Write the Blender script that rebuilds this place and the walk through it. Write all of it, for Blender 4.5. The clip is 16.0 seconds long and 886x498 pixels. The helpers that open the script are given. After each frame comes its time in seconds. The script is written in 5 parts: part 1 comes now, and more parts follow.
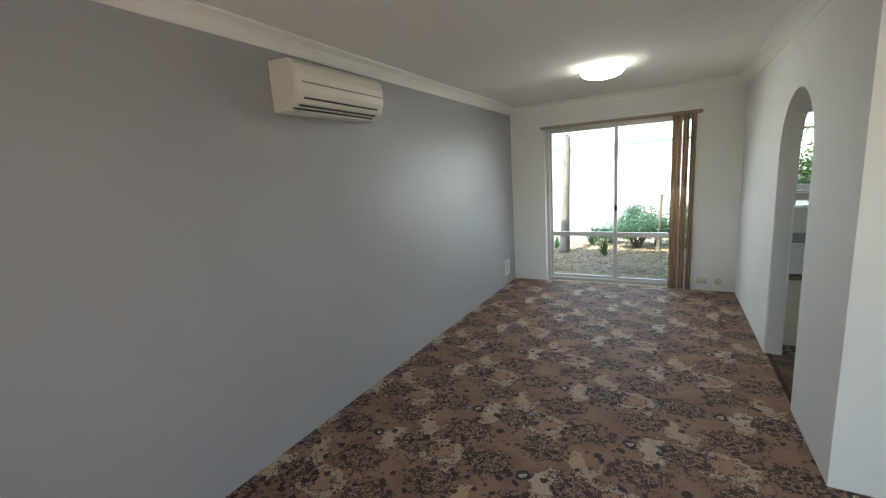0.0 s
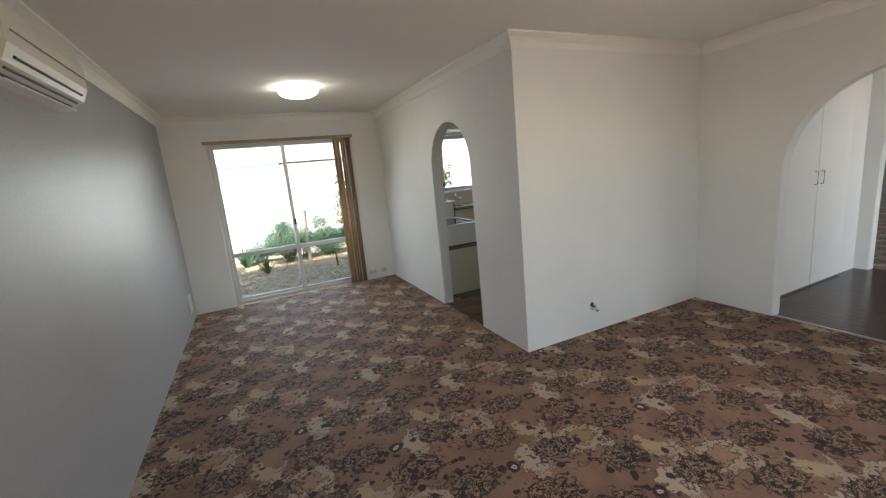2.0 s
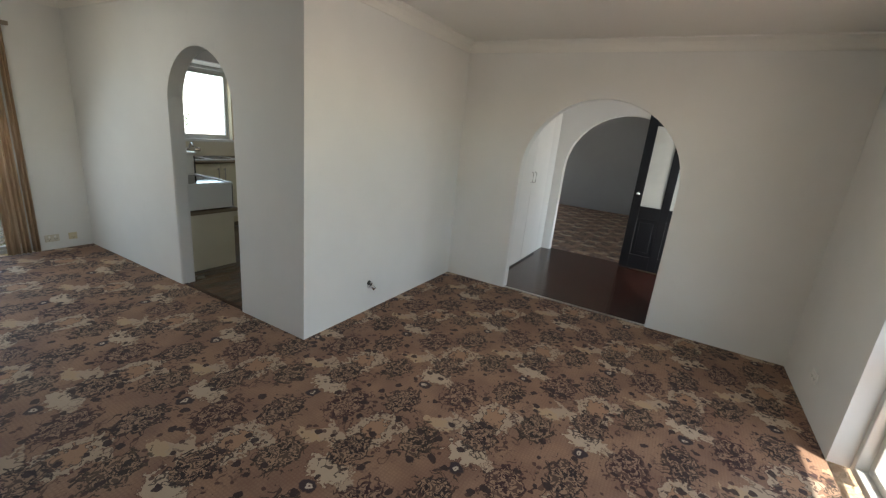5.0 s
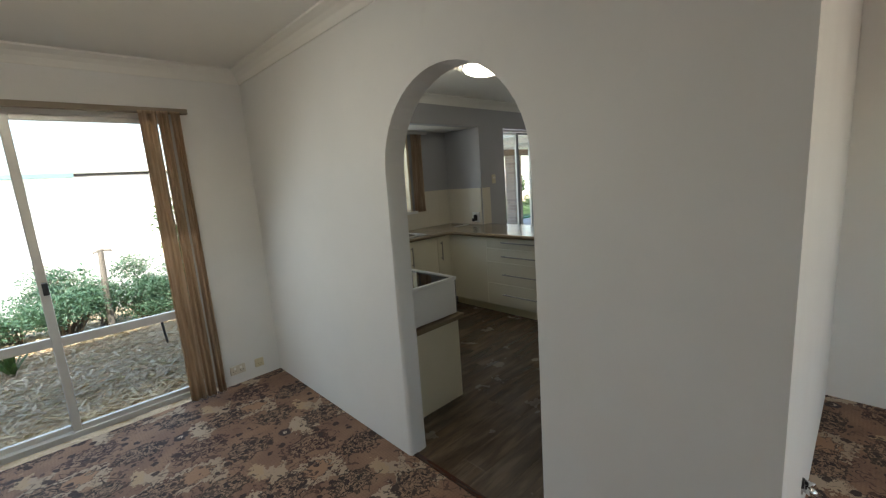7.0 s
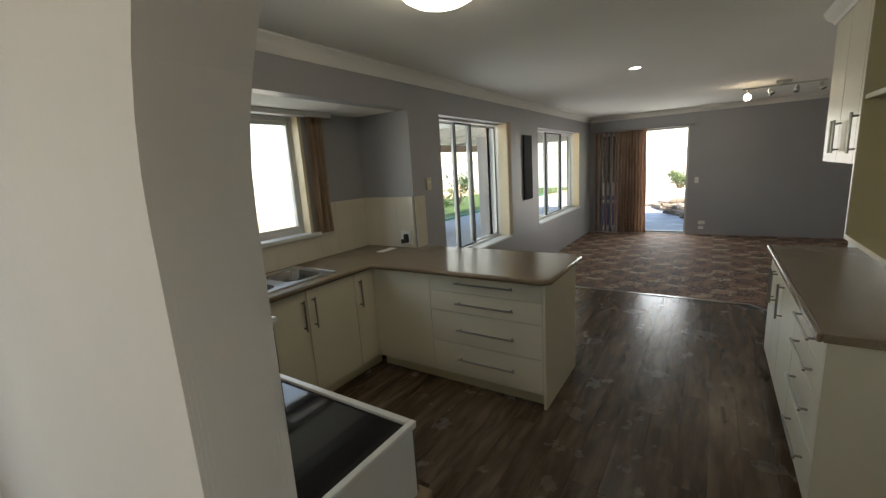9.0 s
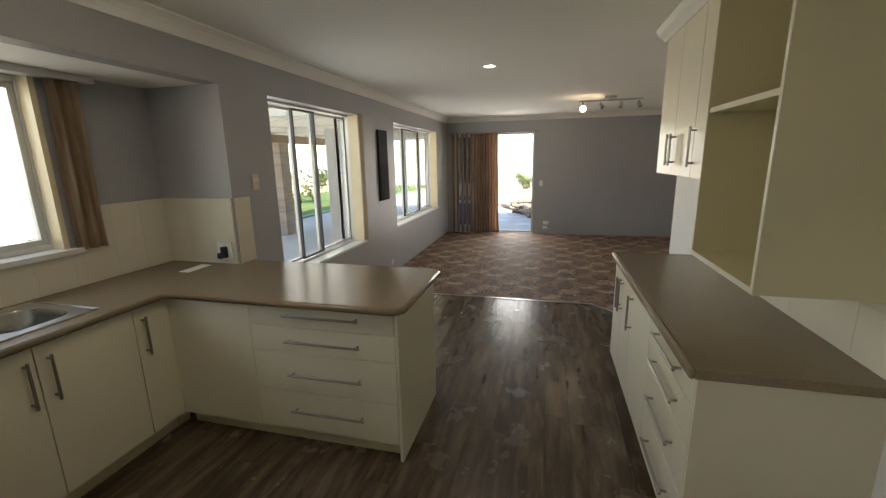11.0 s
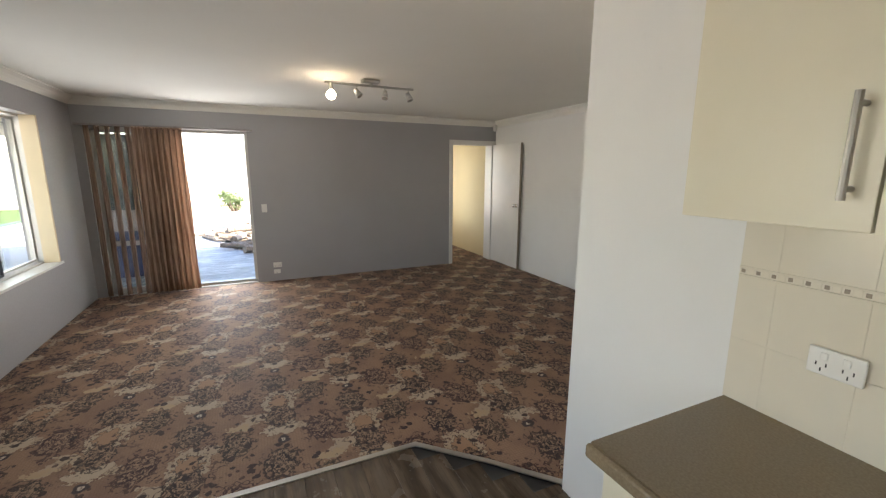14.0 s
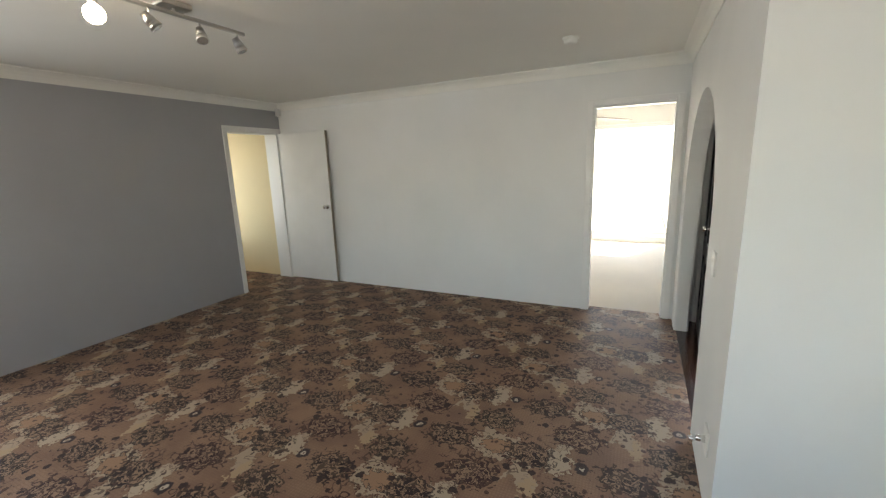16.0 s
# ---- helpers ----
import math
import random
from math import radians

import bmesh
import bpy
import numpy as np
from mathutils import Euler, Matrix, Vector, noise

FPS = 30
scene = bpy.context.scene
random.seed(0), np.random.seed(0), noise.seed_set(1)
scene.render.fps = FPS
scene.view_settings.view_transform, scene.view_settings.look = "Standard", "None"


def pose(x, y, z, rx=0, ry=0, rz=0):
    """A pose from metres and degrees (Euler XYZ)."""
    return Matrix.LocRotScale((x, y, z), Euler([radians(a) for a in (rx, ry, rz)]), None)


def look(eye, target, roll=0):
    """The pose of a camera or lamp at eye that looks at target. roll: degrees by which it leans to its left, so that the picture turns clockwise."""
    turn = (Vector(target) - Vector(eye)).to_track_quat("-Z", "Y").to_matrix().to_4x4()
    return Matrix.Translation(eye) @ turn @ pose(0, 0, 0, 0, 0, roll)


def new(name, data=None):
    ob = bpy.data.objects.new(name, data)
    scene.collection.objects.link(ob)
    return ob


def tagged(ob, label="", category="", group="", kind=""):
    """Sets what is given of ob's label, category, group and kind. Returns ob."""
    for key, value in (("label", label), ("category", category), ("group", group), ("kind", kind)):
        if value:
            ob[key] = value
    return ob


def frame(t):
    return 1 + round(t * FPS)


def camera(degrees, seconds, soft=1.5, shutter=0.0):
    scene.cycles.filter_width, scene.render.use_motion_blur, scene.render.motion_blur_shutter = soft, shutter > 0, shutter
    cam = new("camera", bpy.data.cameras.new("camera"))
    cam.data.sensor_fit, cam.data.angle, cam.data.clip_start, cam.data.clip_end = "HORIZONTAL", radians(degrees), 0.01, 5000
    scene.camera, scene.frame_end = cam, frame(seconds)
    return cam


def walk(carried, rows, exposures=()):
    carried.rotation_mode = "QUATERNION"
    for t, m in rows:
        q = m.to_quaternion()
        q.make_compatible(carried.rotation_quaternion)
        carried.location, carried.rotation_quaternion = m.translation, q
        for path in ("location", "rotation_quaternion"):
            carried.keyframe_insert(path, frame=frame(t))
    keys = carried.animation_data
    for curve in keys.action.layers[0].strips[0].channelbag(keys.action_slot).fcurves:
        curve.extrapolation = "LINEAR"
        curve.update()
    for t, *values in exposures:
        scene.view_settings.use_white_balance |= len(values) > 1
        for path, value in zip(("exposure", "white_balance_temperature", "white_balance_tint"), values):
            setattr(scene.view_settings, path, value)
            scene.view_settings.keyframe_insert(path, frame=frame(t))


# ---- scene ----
cam = camera(94.5, 16.0, soft=1.3, shutter=0.0)
ROWS = [
    (0, 1.201, 0.662, 1.588, 79.77, 3.73, 28.68),
    (0.5, 0.830, 0.594, 1.557, 79.02, 1.58, 16.08),
    (1, 0.520, 0.555, 1.553, 77.91, 1.87, 0.71),
    (1.5, 0.272, 0.549, 1.534, 78.15, 3.71, -12.99),
    (2, 0.030, 0.428, 1.552, 78.80, 5.37, -25.66),
    (2.5, -0.113, 0.311, 1.571, 77.44, 4.79, -37.83),
    (3, -0.116, 0.227, 1.556, 78.06, 2.06, -48.47),
    (3.2, -0.093, 0.184, 1.554, 78.27, 0.65, -53.90),
    (3.62, -0.075, 0.161, 1.561, 77.84, -1.84, -61.16),
    (4.04, -0.063, 0.258, 1.556, 76.60, -4.10, -64.23),
    (4.46, -0.043, 0.466, 1.548, 75.18, -5.58, -63.77),
    (4.88, 0.002, 0.773, 1.547, 74.24, -5.76, -60.54),
    (5.3, 0.088, 1.171, 1.563, 74.40, -4.10, -55.33),
    (5.5, 0.164, 1.388, 1.562, 75.01, -3.02, -50.80),
    (6, 0.301, 1.919, 1.555, 76.28, 0.95, -45.26),
    (6.5, 0.482, 2.440, 1.549, 78.00, 3.49, -41.34),
    (7, 0.661, 2.920, 1.528, 80.17, 4.02, -44.22),
    (7.5, 0.967, 3.326, 1.521, 79.51, 4.03, -46.46),
    (8, 1.199, 3.678, 1.543, 78.07, 2.67, -53.90),
    (8.2, 1.304, 3.741, 1.563, 78.15, 3.78, -55.87),
    (8.62, 1.526, 3.967, 1.589, 78.12, 3.69, -58.21),
    (9.04, 1.730, 4.128, 1.611, 78.90, 3.59, -57.00),
    (9.46, 1.908, 4.231, 1.627, 79.89, 3.38, -55.16),
    (9.88, 2.050, 4.284, 1.635, 80.43, 3.02, -55.58),
    (10.3, 2.149, 4.292, 1.633, 79.89, 2.43, -61.15),
    (10.5, 2.175, 4.272, 1.638, 79.36, 2.52, -65.14),
    (11, 2.268, 4.244, 1.620, 77.48, 1.04, -75.93),
    (11.5, 2.486, 4.198, 1.584, 74.35, 0.51, -88.42),
    (12, 2.858, 4.167, 1.590, 73.89, 0.46, -96.06),
    (12.5, 3.311, 4.228, 1.600, 75.67, -0.81, -97.47),
    (13, 3.819, 4.257, 1.586, 76.87, 0.18, -103.16),
    (13.5, 4.327, 4.331, 1.586, 79.12, 0.53, -106.88),
    (14, 4.810, 4.489, 1.600, 79.20, -0.22, -114.61),
    (14.5, 5.315, 4.641, 1.594, 79.16, 0.22, -120.74),
    (15, 5.814, 4.839, 1.599, 79.93, 0.89, -132.32),
    (15.5, 6.236, 4.901, 1.567, 78.13, 2.01, -144.85),
    (16, 6.554, 4.933, 1.568, 78.21, 1.95, -154.39),
]
EXPOSURES = [(0, 2.4, 6250, 4), (1, 2.3, 6400, 7), (3.2, 2.28, 6600, 9), (5.4, 2.18, 6500, 6), (8.2, 2.08, 7050, 9), (10.3, 2.25, 7600, 10), (11, 2.46, 7750, 11), (12.5, 2.84, 7800, 13), (13.5, 2.9, 7500, 14), (14.5, 2.97, 7100, 12), (16, 3.05, 6950, 9)]
walk(cam, [(t, pose(x, y, z, rx, ry, rz)) for t, x, y, z, rx, ry, rz in ROWS], EXPOSURES)

# ---- daylight ----
world = bpy.data.worlds.new("sky")
scene.world = world
world.use_nodes = True
sky = world.node_tree.nodes.new("ShaderNodeTexSky")
sky.sky_type, sky.sun_disc = "NISHITA", False
SUN_HEIGHT, SUN_TURN = radians(53), radians(205)
sky.sun_elevation, sky.sun_rotation = SUN_HEIGHT, SUN_TURN
world.node_tree.links.new(sky.outputs[0], world.node_tree.nodes["Background"].inputs[0])
world.node_tree.nodes["Background"].inputs[1].default_value = 0.15
sun_data = bpy.data.lights.new("sun", "SUN")
sun_data.energy, sun_data.angle, sun_data.color = 3.0, radians(0.6), (1.0, 0.94, 0.85)
sun = new("sun", sun_data)
sun.matrix_world = look((0, 0, 0), (-math.sin(SUN_TURN) * math.cos(SUN_HEIGHT), -math.cos(SUN_TURN) * math.cos(SUN_HEIGHT), -math.sin(SUN_HEIGHT)))


def sky_through(name, at, inward, width, height, watts, color=(0.9, 0.95, 1.0)):
    """Sky light coming in by a window or glass door: a lamp that fills its opening."""
    data = bpy.data.lights.new(name, "AREA")
    data.shape, data.size, data.size_y, data.energy, data.color = "RECTANGLE", width, height, watts, color
    lamp = new(name, data)
    lamp.matrix_world = look(at, Vector(at) + Vector(inward))
    return lamp


sky_through("skylight_garden_door", (0.57, 6.44, 1.08), (0, -1, -0.9), 1.7, 2.0, 3.2, (0.82, 0.91, 1.0))
sky_through("skylight_front_door", (1.5, -0.24, 1.08), (0, 1, -2.2), 2.5, 2.0, 1.2, (0.78, 0.88, 1.0))
sky_through("skylight_kitchen_window", (3.14, 7.185, 1.62), (0, -1, -0.1), 1.7, 0.9, 1.5)
sky_through("skylight_family_window", (6.0, 6.615, 1.4), (0, -1, -0.1), 1.5, 1.4, 1.8)
sky_through("skylight_wide_window", (9.1, 6.615, 1.4), (0, -1, -0.1), 2.25, 1.4, 2.5)
sky_through("skylight_patio_door", (11.2, 4.95, 1.05), (-1, 0, 0), 0.8, 2.0, 5)
sky_through("skylight_bedroom_window", (7.75, -3.48, 1.15), (0, 1, 0), 3.3, 1.9, 6)
# added fill for the passage, set in an unseen side opening
sky_through("skylight_passage_added", (12.7, 1.52, 1.35), (0, -1, 0), 1.1, 1.3, 1.4)
sky_through("skylight_entry", (5.58, 0.48, 1.0), (0, 1, 0), 0.8, 2.0, 2.2, (0.8, 0.9, 1.0))


# ---- materials ----
class Nodes:
    """Short ways to wire shader nodes of one material."""

    def __init__(self, name):
        self.mat = bpy.data.materials.new(name)
        self.mat.use_nodes = True
        self.tree = self.mat.node_tree
        self.bsdf = self.tree.nodes["Principled BSDF"]

    def put(self, socket, value):
        if isinstance(value, bpy.types.NodeSocket):
            self.tree.links.new(value, socket)
        elif value is not None:
            socket.default_value = value

    def node(self, kind, *values, **named):
        n = self.tree.nodes.new(kind)
        for key, value in named.items():
            if key in ("operation", "data_type", "blend_type", "noise_dimensions", "feature", "wave_type", "bands_direction", "clamp", "use_clamp", "distance", "voronoi_dimensions"):
                if key == "operation": n.operation = value
                if key == "blend_type": n.blend_type = value
                if key == "data_type": n.data_type = value
                if key == "feature": n.feature = value
                if key == "wave_type": n.wave_type = value
                if key == "bands_direction": n.bands_direction = value
                if key == "use_clamp": n.use_clamp = value
                if key == "distance": n.distance = value
                if key == "voronoi_dimensions": n.voronoi_dimensions = value
            else:
                self.put(n.inputs[key.replace("_", " ")], value)
        for socket, value in zip(n.inputs, values):
            self.put(socket, value)
        return n

    def math(self, op, a, b=0.0, clamp=False):
        return self.node("ShaderNodeMath", a, b, operation=op, use_clamp=clamp).outputs[0]

    def vec(self, op, a, b=(0, 0, 0)):
        n = self.node("ShaderNodeVectorMath", a, b, operation=op)
        return n.outputs["Value"] if op in ("LENGTH", "DISTANCE", "DOT_PRODUCT") else n.outputs[0]

    def place(self):
        return self.node("ShaderNodeNewGeometry").outputs["Position"]

    def local(self):
        return self.node("ShaderNodeTexCoord").outputs["Object"]

    def chance(self):
        return self.node("ShaderNodeObjectInfo").outputs["Random"]

    def noise(self, at, scale, detail=4.0, rough=0.55, distort=0.0):
        return self.node("ShaderNodeTexNoise", Vector=at, Scale=scale, Detail=detail, Roughness=rough, Distortion=distort).outputs[0]

    def step(self, value, low, high, a=0.0, b=1.0):
        n = self.node("ShaderNodeMapRange", value, low, high, a, b)
        n.clamp = True
        return n.outputs[0]

    def mix(self, amount, a, b, blend="MIX"):
        n = self.tree.nodes.new("ShaderNodeMix")
        n.data_type, n.blend_type = "RGBA", blend
        for socket, value in ((n.inputs[0], amount), (n.inputs[6], a), (n.inputs[7], b)):
            if isinstance(value, tuple) and len(value) == 3:
                value = (*value, 1)
            self.put(socket, value)
        return n.outputs[2]

    def bump(self, height, strength, distance=0.01):
        n = self.node("ShaderNodeBump", Strength=strength, Distance=distance, Height=height)
        self.put(self.bsdf.inputs["Normal"], n.outputs[0])

    def done(self, color=None, rough=None, metal=None, **more):
        for key, value in (("Base Color", color), ("Roughness", rough), ("Metallic", metal), *more.items()):
            if isinstance(value, tuple) and len(value) == 3:
                value = (*value, 1)
            self.put(self.bsdf.inputs[key.replace("_", " ")], value)
        return self.mat


def plaster(name, color, rough=0.75, worn=0.06, bump=0.12):
    n = Nodes(name)
    p = n.place()
    blotch = n.step(n.noise(p, 1.3, 3), 0.35, 0.7)
    fine = n.noise(p, 45, 4)
    dark = tuple(c * (1 - worn) for c in color)
    c = n.mix(blotch, color, dark)
    c = n.mix(n.step(n.noise(p, 7, 5, 0.7), 0.62, 0.8, 0, 0.5), c, tuple(x * 0.9 for x in color))
    n.bump(n.math("ADD", fine, n.math("MULTIPLY", n.noise(p, 6, 2), 1.5)), bump, 0.004)
    return n.done(c, n.step(fine, 0.3, 0.7, rough - 0.08, rough + 0.08))


def paint(name, color, rough=0.4, grain=0.05, metal=0.0, bump=0.008, scale=30):
    n = Nodes(name)
    p = n.local()
    g = n.noise(p, scale, 5)
    c = n.mix(n.step(n.noise(p, 3, 3), 0.35, 0.7), color, tuple(x * (1 - grain) for x in color))
    if bump > 0.02:
        n.bump(g, bump, 0.002)
    return n.done(c, rough, metal)


WHITE_WALL = plaster("white wall paint", (0.76, 0.755, 0.73))
GREY_WALL = plaster("grey wall paint", (0.37, 0.365, 0.375), 0.4)
CREAM_WALL = plaster("cream wall paint", (0.72, 0.6, 0.36))
CEILING = plaster("ceiling paint", (0.81, 0.795, 0.745), 0.9, 0.03, 0.05)
TRIM = paint("white gloss trim paint", (0.78, 0.77, 0.74), 0.3)
CREAM_TRIM = paint("cream gloss reveal paint", (0.72, 0.6, 0.4), 0.35)
CABINET = paint("cream cabinet laminate", (0.69, 0.64, 0.5), 0.3, 0.03)
# deeper, yellower cream for the open shelf unit and the kickboards
CABINET_DEEP = paint("deeper cream laminate", (0.62, 0.56, 0.37), 0.4, 0.04)
ALU = paint("aluminium window frame", (0.62, 0.61, 0.58), 0.35, 0.1, 0.3)
DARK_ALU = paint("dark aluminium frame", (0.06, 0.06, 0.06), 0.4, 0.1, 0.4)
STEEL = paint("brushed steel", (0.55, 0.54, 0.52), 0.28, 0.05, 1.0)
HANDLE_STEEL = paint("satin nickel", (0.36, 0.34, 0.31), 0.3, 0.05, 1.0)
CHROME = paint("chrome", (0.75, 0.75, 0.75), 0.08, 0.02, 1.0, 0.0)
BLACK = paint("black plastic", (0.012, 0.012, 0.014), 0.35)
WHITE_PLASTIC = paint("white plastic", (0.78, 0.77, 0.73), 0.35)
ENAMEL = paint("white enamel", (0.78, 0.78, 0.76), 0.18, 0.02, 0.0, 0.01)


def make_glass():
    n = Nodes("window glass")
    clear = n.tree.nodes.new("ShaderNodeBsdfTransparent")
    clear.inputs[0].default_value = (0.93, 0.95, 0.94, 1)
    gloss = n.tree.nodes.new("ShaderNodeBsdfGlossy")
    gloss.inputs["Roughness"].default_value = 0.02
    facing = n.tree.nodes.new("ShaderNodeLayerWeight").outputs["Facing"]
    amount = n.math("ADD", n.math("MULTIPLY", n.math("POWER", facing, 5.0), 0.8), 0.03)
    mixer = n.tree.nodes.new("ShaderNodeMixShader")
    n.put(mixer.inputs[0], amount)
    n.put(mixer.inputs[1], clear.outputs[0])
    n.put(mixer.inputs[2], gloss.outputs[0])
    n.put(n.tree.nodes["Material Output"].inputs[0], mixer.outputs[0])
    return n.mat


def make_carpet():
    """Woven floral carpet on a centred lattice of about 0.95 by 0.97 m."""
    n = Nodes("woven floral carpet")
    p = n.place()
    xyz = n.node("ShaderNodeSeparateXYZ", p).outputs
    u = n.math("DIVIDE", n.math("SUBTRACT", xyz[0], 1.64), 0.9525)
    v = n.math("DIVIDE", n.math("SUBTRACT", xyz[1], 2.5), 0.97)
    st = n.node("ShaderNodeCombineXYZ", n.math("ADD", u, v), n.math("SUBTRACT", u, v)).outputs[0]
    wob = n.node("ShaderNodeTexNoise", Vector=p, Scale=16.0, Detail=2.0).outputs[1]
    wob = n.vec("MULTIPLY", n.vec("SUBTRACT", wob, (0.5, 0.5, 0.5)), (0.07, 0.07, 0))
    wob2 = n.node("ShaderNodeTexNoise", Vector=p, Scale=48.0, Detail=1.0).outputs[1]
    wob = n.vec("ADD", wob, n.vec("MULTIPLY", n.vec("SUBTRACT", wob2, (0.5, 0.5, 0.5)), (0.03, 0.03, 0)))
    st = n.vec("ADD", st, wob)

    def off(mu, mv):
        d = n.vec("SUBTRACT", st, (mu + mv - 0.5, mu - mv - 0.5, 0))
        return n.vec("MULTIPLY", n.vec("SUBTRACT", n.vec("FRACTION", d), (0.5, 0.5, 0)), (0.68, 0.68, 0))

    def far(mu, mv, stretch=(1, 1)):
        d = off(mu, mv)
        if stretch != (1, 1):
            # stretch is across and along the room: the lattice axes lie on the diagonals
            e = n.node("ShaderNodeSeparateXYZ", d).outputs
            across = n.math("MULTIPLY", n.math("ADD", e[0], e[1]), 0.7071 / stretch[0])
            along = n.math("MULTIPLY", n.math("SUBTRACT", e[0], e[1]), 0.7071 / stretch[1])
            d = n.node("ShaderNodeCombineXYZ", across, along).outputs[0]
        return n.vec("LENGTH", d)

    base = n.mix(n.step(n.noise(p, 3.5, 2), 0.4, 0.62), (0.285, 0.173, 0.112), (0.215, 0.123, 0.081))
    weave = n.node("ShaderNodeTexVoronoi", Vector=p, Scale=62.0, Randomness=0.25).outputs[0]
    base = n.mix(n.step(weave, 0.34, 0.44, 0, 0.25), base, (0.12, 0.055, 0.036))
    cream, navy, rust = (0.405, 0.31, 0.222), (0.016, 0.009, 0.01), (0.06, 0.018, 0.014)
    rag = n.math("MULTIPLY", n.math("SUBTRACT", n.noise(p, 30, 3, 0.65), 0.5), 0.2)
    # drawn scroll lines: level lines of a twisted field
    curl = n.math("FRACT", n.math("MULTIPLY", n.noise(p, 21, 1.0, 0.5, 0.6), 2.6))
    curl = n.math("ABSOLUTE", n.math("SUBTRACT", curl, 0.5))
    thin = n.step(curl, 0.115, 0.085)
    # broken pale zigzag bands between the rosettes
    e = n.node("ShaderNodeSeparateXYZ", n.vec("FRACTION", n.vec("ADD", st, (0.17, 0.42, 0)))).outputs
    bands = n.math("MINIMUM", n.math("ABSOLUTE", n.math("SUBTRACT", e[0], 0.5)), n.math("ABSOLUTE", n.math("SUBTRACT", e[1], 0.5)))
    bands = n.math("ADD", bands, n.math("MULTIPLY", rag, 0.8))
    c = n.mix(n.math("MULTIPLY", n.step(bands, 0.072, 0.064), n.step(n.math("SINE", n.math("MULTIPLY", n.math("ADD", e[0], n.math("MULTIPLY", e[1], 2.0)), 6.2832)), -0.35, -0.25, 0, 0.94)), base, cream)
    # pale ragged cartouche with a tan heart
    big = n.math("ADD", far(0.33, 0.0, (1.25, 0.8)), rag)
    c = n.mix(n.step(big, 0.135, 0.125), c, cream)
    c = n.mix(n.step(big, 0.085, 0.075), c, (0.33, 0.195, 0.12))
    edge = n.math("ABSOLUTE", n.math("SUBTRACT", big, 0.08))
    c = n.mix(n.step(edge, 0.008, 0.004, 0, 0.9), c, navy)
    edge = n.math("ABSOLUTE", n.math("SUBTRACT", big, 0.137))
    c = n.mix(n.math("MULTIPLY", n.step(edge, 0.009, 0.004), n.step(n.noise(p, 11, 1), 0.45, 0.5)), c, rust)
    band = n.math("MULTIPLY", n.step(big, 0.3, 0.22), n.step(big, 0.1, 0.14))
    c = n.mix(n.math("MULTIPLY", band, n.math("MULTIPLY", thin, 0.7)), c, (0.04, 0.018, 0.016))
    # pale leaf beside the eyed flower
    leaf = n.math("ADD", far(0.0, 0.0, (0.85, 1.1)), rag)
    c = n.mix(n.step(leaf, 0.095, 0.088), c, (0.44, 0.345, 0.25))
    edge = n.math("ABSOLUTE", n.math("SUBTRACT", leaf, 0.1))
    c = n.mix(n.step(edge, 0.006, 0.003, 0, 0.6), c, rust)
    stem = n.math("ADD", far(0.1, 0.25, (0.6, 1.3)), rag)
    c = n.mix(n.step(stem, 0.06, 0.05), c, (0.42, 0.3, 0.185))
    # dark rosettes: petals and rings drawn in black and maroon on tan
    for mu, mv, size, tint, petals in ((0.15, 0.0, 0.094, navy, 6), (0.15, 0.52, 0.094, navy, 8), (0.42, 0.26, 0.1, (0.032, 0.01, 0.012), 7), (0.42, 0.76, 0.09, (0.02, 0.014, 0.011), 6)):
        e = n.node("ShaderNodeSeparateXYZ", off(mu, mv)).outputs
        across = n.math("MULTIPLY", n.math("ADD", e[0], e[1]), 0.7071 / 1.22)
        along = n.math("MULTIPLY", n.math("SUBTRACT", e[0], e[1]), 0.7071 / 0.86)
        d = n.vec("LENGTH", n.node("ShaderNodeCombineXYZ", across, along).outputs[0])
        turn = n.math("MULTIPLY", n.math("ARCTAN2", along, across), petals)
        petal = n.math("COSINE", n.math("ADD", turn, n.math("MULTIPLY", rag, 14.0)))
        d = n.math("ADD", n.math("ADD", d, n.math("MULTIPLY", petal, 0.007)), n.math("MULTIPLY", rag, 0.55))
        ring = n.math("COSINE", n.math("ADD", n.math("MULTIPLY", d, 185.0), n.math("MULTIPLY", curl, 6.0)))
        fili = n.math("ADD", n.math("ADD", n.math("MULTIPLY", ring, 0.55), n.math("MULTIPLY", petal, 0.25)), n.math("MULTIPLY", n.math("SUBTRACT", curl, 0.25), 4.0))
        c = n.mix(n.step(d, size, size * 0.95), c, n.mix(n.step(fili, 0.12, 0.24), (0.29, 0.185, 0.122), tint))
        edge = n.math("ABSOLUTE", n.math("SUBTRACT", d, size))
        c = n.mix(n.step(edge, 0.009, 0.006, 0, 0.8), c, tint)
        c = n.mix(n.math("MULTIPLY", n.step(d, size * 1.5, size * 1.45), n.math("MULTIPLY", thin, 0.8)), c, tint)
    # eyed flower
    eye = far(0.37, 0.5)
    c = n.mix(n.step(eye, 0.042, 0.034), c, (0.03, 0.02, 0.025))
    c = n.mix(n.step(eye, 0.017, 0.013), c, (0.5, 0.42, 0.33))
    c = n.mix(n.step(eye, 0.006, 0.004), c, (0.1, 0.05, 0.04))
    # scattered sprigs
    sprig = n.node("ShaderNodeTexVoronoi", Vector=n.vec("ADD", p, n.vec("MULTIPLY", wob, (0.6, 0.6, 0))), Scale=11.0).outputs[0]
    c = n.mix(n.step(sprig, 0.24, 0.225, 0, 0.96), c, (0.025, 0.013, 0.014))
